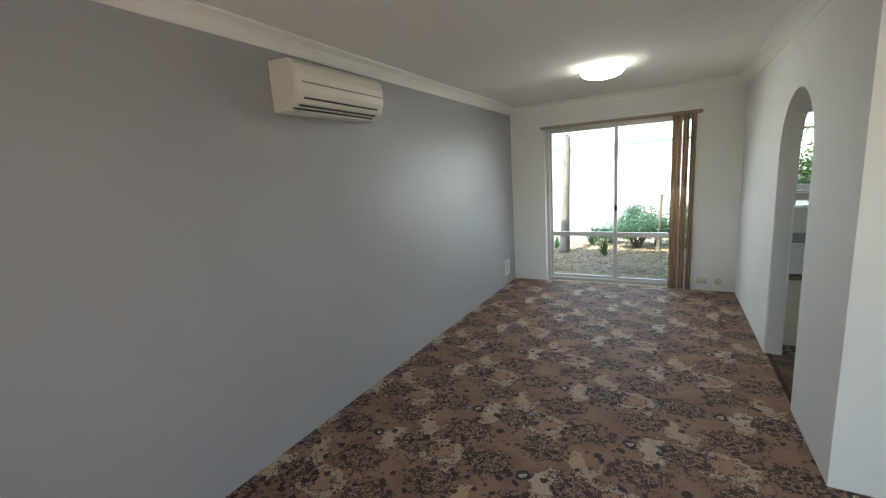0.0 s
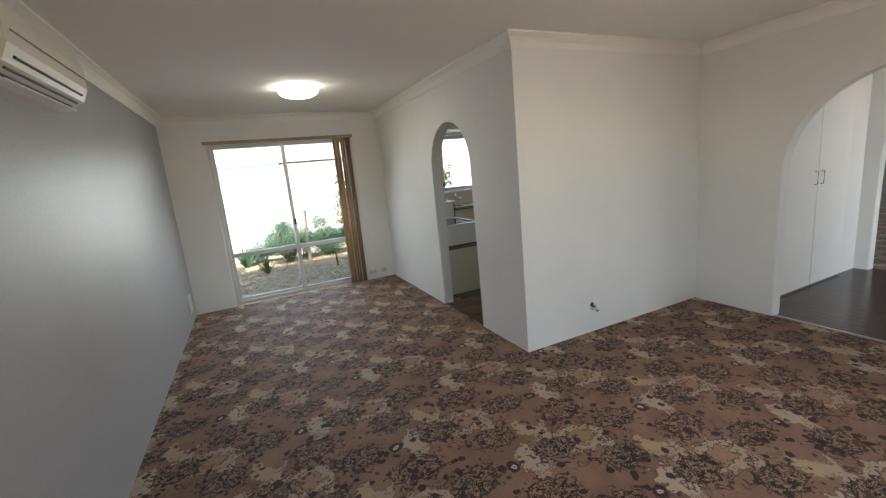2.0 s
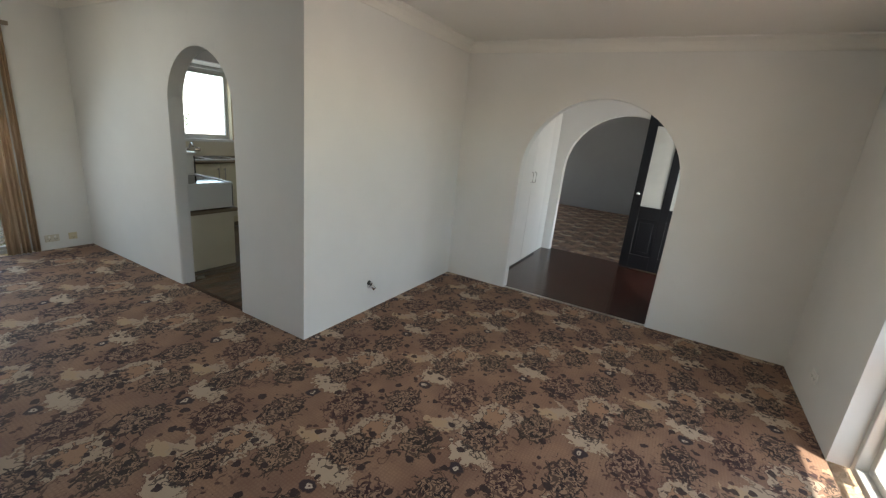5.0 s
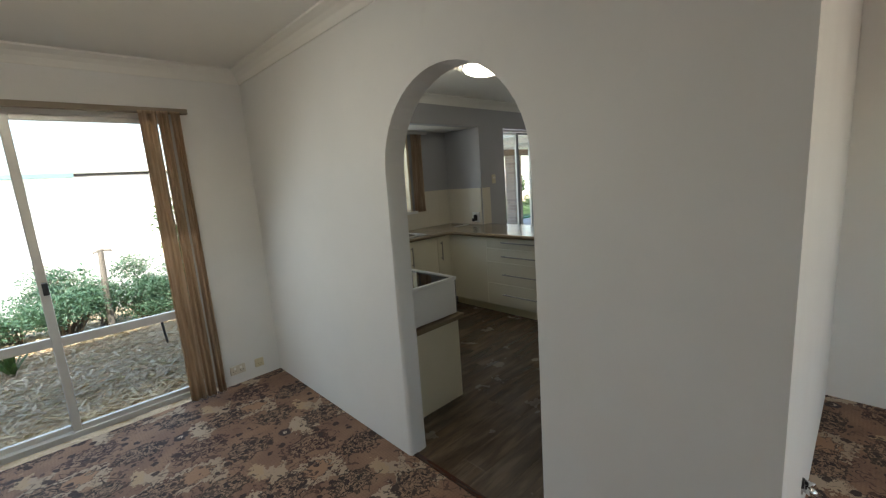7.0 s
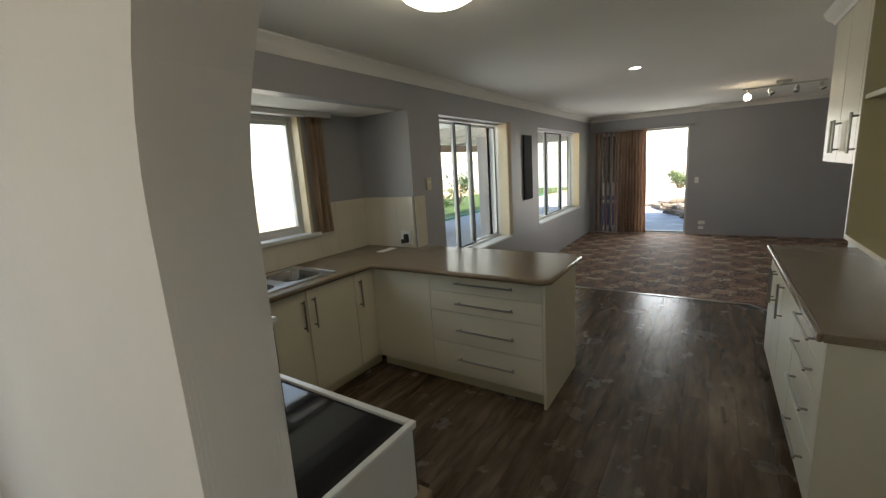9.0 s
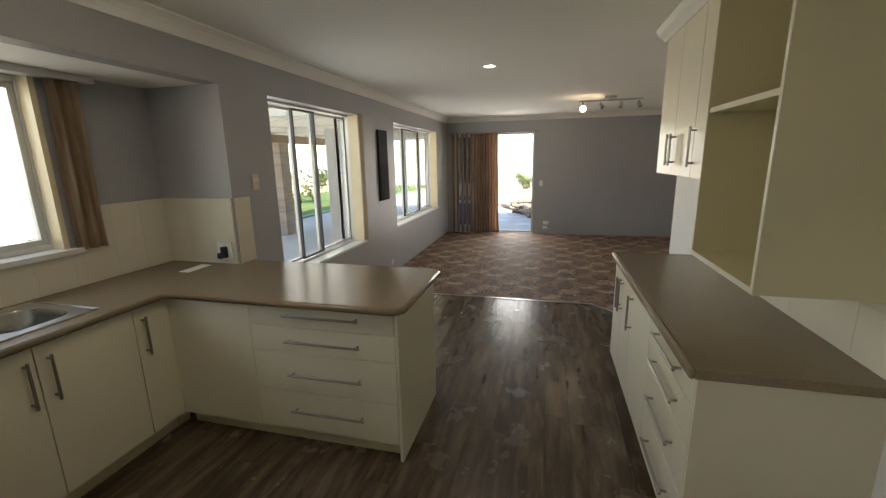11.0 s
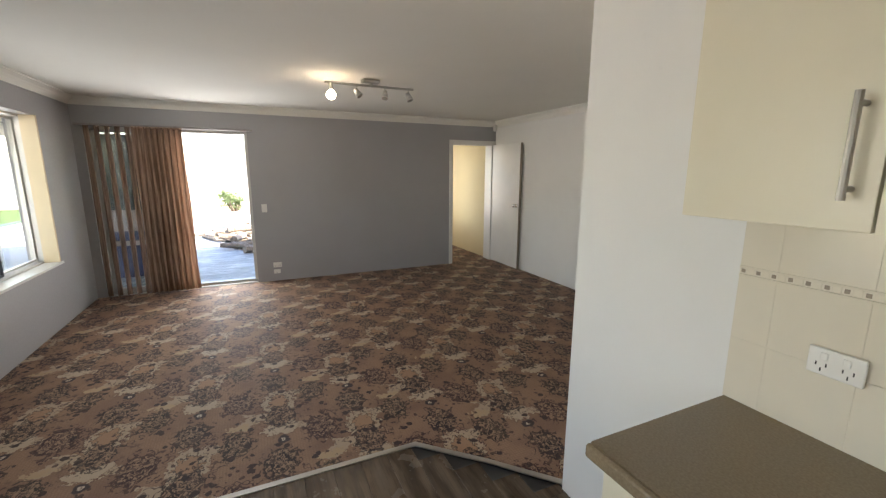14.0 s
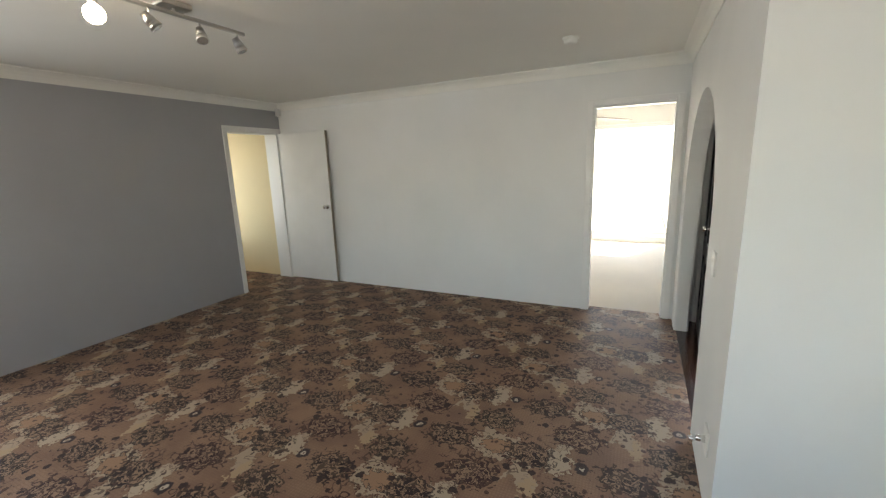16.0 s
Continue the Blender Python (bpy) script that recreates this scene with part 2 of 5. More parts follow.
    sprig2 = n.node("ShaderNodeTexVoronoi", Vector=n.vec("ADD", p, n.vec("ADD", n.vec("MULTIPLY", wob, (0.4, 0.4, 0)), (3.1, 1.7, 0))), Scale=14.0).outputs[0]
    c = n.mix(n.step(sprig2, 0.19, 0.17, 0, 0.85), c, (0.05, 0.022, 0.02))
    # wear and pile
    c = n.mix(n.step(n.noise(p, 0.8, 3), 0.45, 0.75, 0, 0.08), c, (0.36, 0.26, 0.18))
    pile = n.noise(p, 260, 2)
    c = n.mix(n.step(pile, 0.3, 0.7, 0, 0.14), c, (0.1, 0.048, 0.036))
    n.bump(pile, 0.5, 0.004)
    return n.done(c, 0.7, Sheen_Weight=0.03, Specular_IOR_Level=0.28)


def make_planks():
    """Grey-brown vinyl boards; each board takes its own cut of the grain."""
    n = Nodes("grey timber vinyl")
    p, r = n.place(), n.chance()
    q = n.vec("ADD", n.vec("MULTIPLY", p, (1.0, 7.0, 1.0)), n.node("ShaderNodeCombineXYZ", n.math("MULTIPLY", r, 37.0), n.math("MULTIPLY", r, 91.0), 0.0).outputs[0])
    grain = n.noise(q, 2.6, 8, 0.68, 0.5)
    c = n.mix(n.step(grain, 0.34, 0.66), (0.042, 0.027, 0.017), (0.137, 0.0912, 0.057))
    c = n.mix(n.step(n.noise(n.vec("MULTIPLY", q, (1, 1.4, 1)), 1.0, 3), 0.45, 0.68, 0, 0.75), c, (0.167, 0.125, 0.0912))
    c = n.mix(n.step(r, 0.0, 1.0, 0.0, 0.4), c, (0.0266, 0.0198, 0.0152))
    fleck = n.noise(n.vec("MULTIPLY", q, (1.2, 0.8, 1)), 2.6, 3, 0.5)
    c = n.mix(n.step(fleck, 0.52, 0.68, 0, 0.55), c, (0.0258, 0.0175, 0.0122))
    c = n.mix(n.step(fleck, 0.48, 0.32, 0, 0.6), c, (0.19, 0.141, 0.103))
    streak = n.noise(n.vec("MULTIPLY", q, (1, 9, 1)), 3, 3)
    c = n.mix(n.step(streak, 0.5, 0.8, 0, 0.45), c, (0.0152, 0.0114, 0.00912))
    n.bump(n.math("ADD", grain, streak), 0.15, 0.002)
    return n.done(c, n.step(n.noise(p, 3.5, 4, 0.65), 0.3, 0.7, 0.18, 0.3))


def make_bench():
    n = Nodes("brown speckled laminate")
    p = n.local()
    c = n.mix(n.step(n.noise(p, 160, 3), 0.35, 0.65), (0.195, 0.147, 0.092), (0.245, 0.187, 0.12))
    c = n.mix(n.step(n.noise(p, 2.2, 2), 0.3, 0.75, 0, 0.12), c, (0.3, 0.23, 0.17))
    return n.done(c, n.step(n.noise(p, 9, 4), 0.3, 0.7, 0.17, 0.25))


def make_hall_floor():
    n = Nodes("dark red varnished timber")
    p, r = n.place(), n.chance()
    q = n.vec("ADD", n.vec("MULTIPLY", p, (8.0, 1.0, 1.0)), n.node("ShaderNodeCombineXYZ", 0.0, n.math("MULTIPLY", r, 57.0), 0.0).outputs[0])
    g = n.noise(q, 3, 7, 0.65, 0.4)
    c = n.mix(n.step(g, 0.3, 0.7), (0.026, 0.009, 0.006), (0.066, 0.022, 0.013))
    c = n.mix(n.step(r, 0, 1, 0, 0.4), c, (0.03, 0.01, 0.008))
    n.bump(g, 0.06, 0.001)
    return n.done(c, n.step(g, 0.3, 0.7, 0.16, 0.26))


def make_curtain(name, light, dark, see=0.0):
    n = Nodes(name)
    p = n.local()
    wv = n.noise(n.vec("MULTIPLY", p, (1, 1, 0.05)), 60, 3)
    c = n.mix(n.step(wv, 0.35, 0.65), light, dark)
    stripe = n.noise(n.vec("MULTIPLY", p, (1, 1, 0.02)), 18, 2)
    c = n.mix(n.step(stripe, 0.52, 0.6, 0, 0.6), c, dark)
    n.bump(n.noise(p, 300, 2), 0.2, 0.001)
    mat = n.done(c, 0.9)
    trans = n.tree.nodes.new("ShaderNodeBsdfTranslucent")
    n.put(trans.inputs[0], c)
    mixer = n.tree.nodes.new("ShaderNodeMixShader")
    mixer.inputs[0].default_value = 0.5
    n.put(mixer.inputs[1], n.bsdf.outputs[0])
    n.put(mixer.inputs[2], trans.outputs[0])
    last = mixer
    if see:
        clear = n.tree.nodes.new("ShaderNodeBsdfTransparent")
        last = n.tree.nodes.new("ShaderNodeMixShader")
        last.inputs[0].default_value = see
        n.put(last.inputs[1], mixer.outputs[0])
        n.put(last.inputs[2], clear.outputs[0])
    n.put(n.tree.nodes["Material Output"].inputs[0], last.outputs[0])
    return mat


def make_brick(name, a, b):
    n = Nodes(name)
    p, r = n.place(), n.chance()
    g = n.noise(p, 40, 5, 0.7)
    c = n.mix(r, a, b)
    c = n.mix(n.step(g, 0.45, 0.75, 0, 0.6), c, tuple(x * 0.6 for x in a))
    n.bump(g, 0.4, 0.004)
    return n.done(c, 0.9)


def make_ground(name, colors, scale, bump=0.6, rough=0.95):
    n = Nodes(name)
    p = n.place()
    chips = n.node("ShaderNodeTexVoronoi", Vector=n.vec("ADD", p, n.vec("MULTIPLY", n.node("ShaderNodeTexNoise", Vector=p, Scale=scale * 0.6).outputs[1], (0.15, 0.15, 0.15))), Scale=scale)
    g = n.noise(p, scale * 2.2, 5, 0.7, 0.6)
    c = n.mix(n.step(g, 0.35, 0.65), colors[0], colors[1])
    c = n.mix(n.step(chips.outputs[0], 0.5, 0.15, 0, 0.6), c, colors[2])
    c = n.mix(n.step(n.noise(p, 0.9, 4), 0.42, 0.65, 0, 0.7), c, tuple(x * 0.75 for x in colors[1]))
    n.bump(n.math("ADD", g, chips.outputs[0]), bump, 0.03)
    return n.done(c, rough)


def make_leaf(name, a, b):
    n = Nodes(name)
    r = n.node("ShaderNodeNewGeometry").outputs["Random Per Island"]
    c = n.mix(r, a, b)
    c = n.mix(n.step(n.noise(n.local(), 14, 3), 0.4, 0.7, 0, 0.5), c, tuple(x * 0.55 for x in a))
    mat = n.done(c, 0.45)
    trans = n.tree.nodes.new("ShaderNodeBsdfTranslucent")
    n.put(trans.inputs[0], n.mix(0.5, c, (0.2, 0.3, 0.04)))
    mixer = n.tree.nodes.new("ShaderNodeMixShader")
    mixer.inputs[0].default_value = 0.3
    n.put(mixer.inputs[1], n.bsdf.outputs[0])
    n.put(mixer.inputs[2], trans.outputs[0])
    n.put(n.tree.nodes["Material Output"].inputs[0], mixer.outputs[0])
    return mat


def make_bark(name, a, b, scale=7):
    n = Nodes(name)
    p = n.local()
    g = n.noise(n.vec("MULTIPLY", p, (1, 1, 0.12)), scale * 4, 6, 0.7, 0.4)
    c = n.mix(n.step(g, 0.35, 0.65), a, b)
    n.bump(g, 0.6, 0.01)
    return n.done(c, 0.85)


def make_lamp_glass(name, strength, color=(1.0, 0.93, 0.8)):
    n = Nodes(name)
    n.put(n.bsdf.inputs["Emission Color"], (*color, 1))
    n.put(n.bsdf.inputs["Emission Strength"], strength)
    return n.done((0.85, 0.83, 0.78), 0.3)


GLASS = make_glass()
CARPET = make_carpet()
VINYL = make_planks()
BENCH = make_bench()
HALL_FLOOR = make_hall_floor()
CURTAIN = make_curtain("striped tan curtain cloth", (0.6, 0.45, 0.35), (0.32, 0.21, 0.155))
SHEER = make_curtain("sheer striped curtain cloth", (0.54, 0.4, 0.31), (0.3, 0.19, 0.14), 0.24)
BLIND = make_curtain("brown vertical blind cloth", (0.58, 0.45, 0.32), (0.41, 0.29, 0.19))
BRICK = make_brick("grey-brown brick", (0.44, 0.35, 0.29), (0.32, 0.25, 0.21))
BRICK_PALE = make_brick("pale cream brick", (0.55, 0.47, 0.36), (0.44, 0.36, 0.27))
MORTAR = paint("mortar", (0.4, 0.38, 0.34), 0.95)
TILE = paint("cream ceramic tile", (0.72, 0.665, 0.55), 0.08, 0.04, 0.0, 0.02)
TILE_BORDER = paint("patterned tile border", (0.3, 0.255, 0.2), 0.2)
GROUT = paint("pale grout", (0.7, 0.65, 0.54), 0.7)
MULCH = make_ground("straw mulch", ((0.58, 0.43, 0.26), (0.74, 0.58, 0.4), (0.3, 0.2, 0.12)), 14, 1.0)
GRASS = make_ground("lawn", ((0.06, 0.12, 0.03), (0.11, 0.17, 0.05), (0.04, 0.08, 0.02)), 40)
CONCRETE = make_ground("pale patio paving", ((0.46, 0.46, 0.48), (0.56, 0.56, 0.56), (0.38, 0.38, 0.39)), 6, 0.15)
LEAF = make_leaf("green leaf", (0.035, 0.085, 0.025), (0.09, 0.15, 0.045))
LEAF_PALE = make_leaf("pale dusty leaf", (0.16, 0.22, 0.1), (0.26, 0.32, 0.17))
LEAF_BLUE = make_leaf("blue-green leaf", (0.09, 0.19, 0.13), (0.17, 0.3, 0.2))
BARK = make_bark("rough brown bark", (0.1, 0.07, 0.05), (0.2, 0.15, 0.11))
POST_WOOD = make_bark("weathered timber post", (0.15, 0.125, 0.105), (0.27, 0.235, 0.2))
LOG_WOOD = make_bark("cut firewood", (0.17, 0.13, 0.1), (0.42, 0.36, 0.3))
BLACK_DOOR = paint("black door paint", (0.012, 0.012, 0.014), 0.3, 0.2)
LAMP_ON = make_lamp_glass("lit oyster glass", 4.4)
LAMP_DIM = make_lamp_glass("dim oyster glass", 2.7)
BULB_ON = make_lamp_glass("lit spot bulb", 8.0, (1.0, 0.82, 0.6))
DOWN_ON = make_lamp_glass("lit downlight lens", 6.0, (1.0, 0.97, 0.92))
BLACK_GLASS = paint("black ceramic glass", (0.008, 0.008, 0.009), 0.05, 0.02, 0.0, 0.0)
COOL_WHITE = paint("pale colorbond roofing", (0.6, 0.6, 0.58), 0.4)
HEATER = paint("beige enamelled steel", (0.5, 0.46, 0.4), 0.4)


# ---- building blocks ----
def part(name, bm, material, parent=None, label="", smooth=False):
    me = bpy.data.meshes.new(name)
    bmesh.ops.recalc_face_normals(bm, faces=bm.faces[:])
    bm.to_mesh(me)
    bm.free()
    me.materials.append(material)
    if smooth:
        for f in me.polygons:
            f.use_smooth = True
    ob = new(name, me)
    if parent is not None:
        ob.parent = parent
        if parent.type == "EMPTY":
            ob.matrix_parent_inverse = parent.matrix_basis.inverted()
    if label:
        ob["label"] = label
    return ob


def thing(name, label, category, at=(0, 0, 0), turn=0.0, group="", kind=""):
    ob = new(name)
    ob.matrix_world = pose(*at, 0, 0, turn)
    ob.empty_display_size = 0.1
    return tagged(ob, label, category, group, kind)


def setting(name, bm, material, label, category, smooth=False):
    return tagged(part(name, bm, material, None, "", smooth), label, category, "", "structure")


def box(bm, x0, x1, y0, y1, z0, z1, bevel=0.0, segments=2):
    made = bmesh.ops.create_cube(bm, size=1.0, matrix=Matrix.LocRotScale(((x0 + x1) / 2, (y0 + y1) / 2, (z0 + z1) / 2), None, (abs(x1 - x0), abs(y1 - y0), abs(z1 - z0))))
    if bevel:
        edges = list({e for v in made["verts"] for e in v.link_edges})
        bmesh.ops.bevel(bm, geom=edges, offset=bevel, segments=segments, affect="EDGES", profile=0.5)
    return bm


def boxes(*list_of_boxes, bevel=0.0):
    bm = bmesh.new()
    for b in list_of_boxes:
        box(bm, *b, bevel=bevel)
    return bm


def tube(bm, a, b, r0, r1=None, sides=10, caps=True):
    a, b = Vector(a), Vector(b)
    d = b - a
    m = Matrix.Translation((a + b) / 2) @ d.to_track_quat("Z", "Y").to_matrix().to_4x4()
    bmesh.ops.create_cone(bm, cap_ends=caps, segments=sides, radius1=r0, radius2=r0 if r1 is None else r1, depth=d.length, matrix=m)
    return bm


def bend(bm, points, radius, sides=8):
    """A round bar along points, each ring square to the way."""
    pts = [Vector(p) for p in points]
    rings = []
    for i, p in enumerate(pts):
        way = (pts[min(i + 1, len(pts) - 1)] - pts[max(i - 1, 0)]).normalized()
        q = way.to_track_quat("Z", "Y")
        r = radius[i] if isinstance(radius, (list, tuple)) else radius
        rings.append([bm.verts.new(p + q @ Vector((r * math.cos(6.2832 * k / sides), r * math.sin(6.2832 * k / sides), 0))) for k in range(sides)])
    for r0, r1 in zip(rings, rings[1:]):
        for k in range(sides):
            bm.faces.new((r0[k], r0[(k + 1) % sides], r1[(k + 1) % sides], r1[k]))
    bm.faces.new(rings[0][::-1])
    bm.faces.new(rings[-1])
    return bm


def lathe(bm, profile, sides=28, centre=(0, 0, 0)):
    """Turn (radius, height) pairs about the upright axis."""
    rings = []
    for r, z in profile:
        rings.append([bm.verts.new((centre[0] + max(r, 1e-4) * math.cos(6.2832 * k / sides), centre[1] + max(r, 1e-4) * math.sin(6.2832 * k / sides), centre[2] + z)) for k in range(sides)])
    for r0, r1 in zip(rings, rings[1:]):
        for k in range(sides):
            bm.faces.new((r0[k], r0[(k + 1) % sides], r1[(k + 1) % sides], r1[k]))
    return bm


def slab(bm, outline, axis, low, high):
    """Extrude a flat outline (pairs) along an axis. For x the pairs are y, z; for y they are x, z; for z they are x, y."""
    def at(p, d):
        return {"x": (d, p[0], p[1]), "y": (p[0], d, p[1]), "z": (p[0], p[1], d)}[axis]
    a = [bm.verts.new(at(p, low)) for p in outline]
    b = [bm.verts.new(at(p, high)) for p in outline]
    bm.faces.new(a)
    bm.faces.new(b[::-1])
    for i in range(len(a)):
        j = (i + 1) % len(a)
        bm.faces.new((a[i], a[j], b[j], b[i]))
    return a, b


def arch_wall(axis, low, high, start, end, left, right, top, apex, round_edge=0.022):
    """A wall with one arched opening down to the floor and soft plastered edges."""
    half = (right - left) / 2
    spring, mid = apex - half, (left + right) / 2
    curve = [(mid - half * math.cos(math.pi * k / 24), spring + half * math.sin(math.pi * k / 24)) for k in range(25)]
    outline = [(start, 0), (left, 0), *curve, (right, 0), (end, 0), (end, top), (start, top)]
    bm = bmesh.new()
    a, b = slab(bm, outline, axis, low, high)
    bm.edges.ensure_lookup_table()
    edges = []
    for ring in (a, b):
        for i in range(1, len(curve) + 2):
            for e in ring[i].link_edges:
                if e.other_vert(ring[i]) is ring[i + 1]:
                    edges.append(e)
    bmesh.ops.bevel(bm, geom=edges, offset=round_edge, segments=4, affect="EDGES", profile=0.5)
    return bm


def holed_wall(axis, low, high, start, end, top, holes):
    """One connected wall with holes (a, b, z0, z1) cut through it."""
    us = sorted({start, end, *(h[0] for h in holes), *(h[1] for h in holes)})
    zs = sorted({0.0, top, *(h[2] for h in holes), *(h[3] for h in holes)})
    bm = bmesh.new()
    corner = {}

    def vert(i, j, d):
        if (i, j, d) not in corner:
            corner[i, j, d] = bm.verts.new((d, us[i], zs[j]) if axis == "x" else (us[i], d, zs[j]))
        return corner[i, j, d]

    def solid(i, j):
        if not (0 <= i < len(us) - 1 and 0 <= j < len(zs) - 1):
            return False
        u, z = (us[i] + us[i + 1]) / 2, (zs[j] + zs[j + 1]) / 2
        return not any(a < u < b and z0 < z < z1 for a, b, z0, z1 in holes)

    for i in range(len(us) - 1):
        for j in range(len(zs) - 1):
            if not solid(i, j):
                continue
            for d in (low, high):
                bm.faces.new((vert(i, j, d), vert(i + 1, j, d), vert(i + 1, j + 1, d), vert(i, j + 1, d)))
            for (p, q), beside in (((0, 0), (0, 1)), (-1, 0)), (((1, 0), (1, 1)), (1, 0)), (((0, 0), (1, 0)), (0, -1)), (((0, 1), (1, 1)), (0, 1)):
                if not solid(i + beside[0], j + beside[1]):
                    bm.faces.new((vert(i + p[0], j + p[1], low), vert(i + q[0], j + q[1], low), vert(i + q[0], j + q[1], high), vert(i + p[0], j + p[1], high)))
    return bm


H = 2.44

# ---- structure: floors ----
setting("floor_carpet_lounge", boxes((-0.8, 4.05, -0.13, 3.02, -0.05, 0.0), (-0.8, 1.93, 3.02, 6.38, -0.05, 0.0)), CARPET, "worn tan, cream and navy floral carpet across the lounge", "carpet")
bm = bmesh.new()
slab(bm, [(6.2, 0.62), (6.24, 0.45), (7.0, 0.45), (7.0, 0.57), (11.15, 0.57), (11.15, 0.6), (13.6, 0.6), (13.6, 1.46), (11.15, 1.46), (11.15, 6.38), (6.87, 6.38), (6.85, 3.73), (6.55, 3.42), (6.24, 3.11), (6.2, 3.1)], "z", -0.05, 0.0)
setting("floor_carpet_family", bm, CARPET, "brown floral carpet across the family room and passage", "carpet")
floor_kitchen = setting("floor_kitchen", boxes((1.93, 6.9, 3.0, 7.0, -0.06, -0.006)), BLACK, "underlay below the kitchen boards", "floor")
floor_hall = setting("floor_hall", boxes((4.05, 6.2, 0.5, 2.6, -0.06, -0.006)), BLACK, "underlay below the hall boards", "floor")
bm = bmesh.new()
slab(bm, [(6.85, 6.38), (6.885, 6.38), (6.872, 3.72), (6.565, 3.4), (6.22, 3.08), (6.22, 3.13), (6.54, 3.42), (6.838, 3.735)], "z", 0.0, 0.006)
setting("floor_trim_kitchen", bm, STEEL, "metal joining strip between carpet and vinyl", "trim")
setting("floor_trim_hall", boxes((4.03, 4.06, 0.91, 2.32, 0.0, 0.008)), STEEL, "metal joining strip at the hall arch", "trim")
setting("floor_trim_kitchen_arch", boxes((1.915, 1.945, 3.75, 4.6, 0.0, 0.005)), HALL_FLOOR, "dark joining strip at the kitchen arch", "trim")

# ---- structure: walls ----
setting("wall_lounge_west", boxes((-1.05, -0.8, -0.38, 6.63, -0.1, H)), GREY_WALL, "long grey painted lounge wall", "wall")
setting("wall_dining_north", holed_wall("y", 6.38, 6.63, -0.8, 2.02, H, [(-0.33, 1.47, 0.0, 2.12)]), WHITE_WALL, "white plastered dining end wall", "wall")
setting("wall_dining_kitchen", arch_wall("x", 1.9, 2.02, 3.02, 6.38, 3.75, 4.6, H, 1.99), WHITE_WALL, "white plastered wall with a narrow arch", "wall")
setting("wall_kitchen_south", boxes((2.02, 6.22, 3.02, 3.165, 0, H)), WHITE_WALL, "white plastered wall between lounge and kitchen", "wall")
setting("wall_lounge_east", arch_wall("x", 4.02, 4.14, -0.13, 3.02, 0.91, 2.32, H, 1.97), WHITE_WALL, "white plastered wall with a wide arch", "wall")
setting("wall_lounge_south", holed_wall("y", -0.38, -0.13, -0.8, 4.14, H, [(0.2, 2.8, 0.0, 2.1)]), WHITE_WALL, "white plastered front wall of the lounge", "wall")
setting("wall_hall_north", boxes((4.14, 6.1, 2.55, 3.02, 0, H)), WHITE_WALL, "white hall cupboard wall", "wall")
setting("wall_family_west", arch_wall("x", 6.1, 6.22, 0.57, 3.02, 0.86, 2.42, H, 1.99), WHITE_WALL, "white plastered wall with an arch to the hall", "wall")
setting("wall_hall_south", holed_wall("y", 0.45, 0.57, 4.14, 6.22, H, [(5.16, 6.0, 0.0, 2.06)]), WHITE_WALL, "white front wall of the hall", "wall")
setting("wall_family_south", holed_wall("y", 0.45, 0.57, 6.22, 11.27, H, [(6.3, 7.02, 0.0, 2.06)]), WHITE_WALL, "white plastered family room wall", "wall")
setting("wall_family_east", holed_wall("x", 11.15, 11.38, 0.57, 6.63, H, [(0.62, 1.42, 0.0, 2.06), (4.52, 6.28, 0.0, 2.12)]), GREY_WALL, "grey painted family room end wall", "wall")
setting("wall_family_north", holed_wall("y", 6.38, 6.63, 4.7, 11.15, H, [(5.2, 6.8, 0.65, 2.12), (7.93, 10.28, 0.65, 2.12)]), GREY_WALL, "grey painted family room window wall", "wall")
setting("wall_kitchen_bulkhead", boxes((2.02, 4.7, 6.38, 6.5, 2.13, H)), GREY_WALL, "grey bulkhead above the kitchen window bay", "wall")
setting("wall_kitchen_bay", holed_wall("y", 6.98, 7.2, 1.9, 4.82, H, [(2.25, 4.03, 1.13, 2.1)]), GREY_WALL, "grey wall of the kitchen window bay", "wall")
setting("wall_bay_east", boxes((4.7, 4.82, 6.63, 6.98, 0, H)), GREY_WALL, "grey return wall of the window bay", "wall")
setting("wall_bay_west", boxes((1.9, 2.02, 6.63, 6.98, 0, H)), GREY_WALL, "grey return wall of the window bay", "wall")
setting("ceiling_bay", boxes((2.02, 4.7, 6.5, 6.98, 2.13, 2.2)), CEILING, "white soffit over the kitchen window", "ceiling")
setting("ceiling", boxes((-1.05, 1.9, -0.38, 6.63, H, H + 0.1), (1.9, 11.38, -0.38, 7.2, H, H + 0.1)), CEILING, "flat off-white plaster ceiling", "ceiling")


def cornice(name, outline, label):
    """A cove along the top of a room's walls; the outline runs with the room on its left."""
    profile = [(0.0, -0.095), (0.008, -0.095), (0.012, -0.082), (0.024, -0.055), (0.044, -0.032), (0.07, -0.018), (0.084, -0.012), (0.084, 0.0)]
    k = len(outline)
    bm = bmesh.new()
    rings = []
    for i, p in enumerate(outline):
        p, before, after = Vector(p), Vector(outline[i - 1]), Vector(outline[(i + 1) % k])
        d1, d2 = (p - before).normalized(), (after - p).normalized()
        m = Vector((-d1.y, d1.x)) + Vector((-d2.y, d2.x))
        rings.append([bm.verts.new((p.x + m.x * d, p.y + m.y * d, H + h)) for d, h in profile])
    for i in range(k):
        a, b = rings[i], rings[(i + 1) % k]
        for j in range(len(profile) - 1):
            bm.faces.new((a[j], b[j], b[j + 1], a[j + 1]))
    return setting(name, bm, CEILING, label, "cornice")


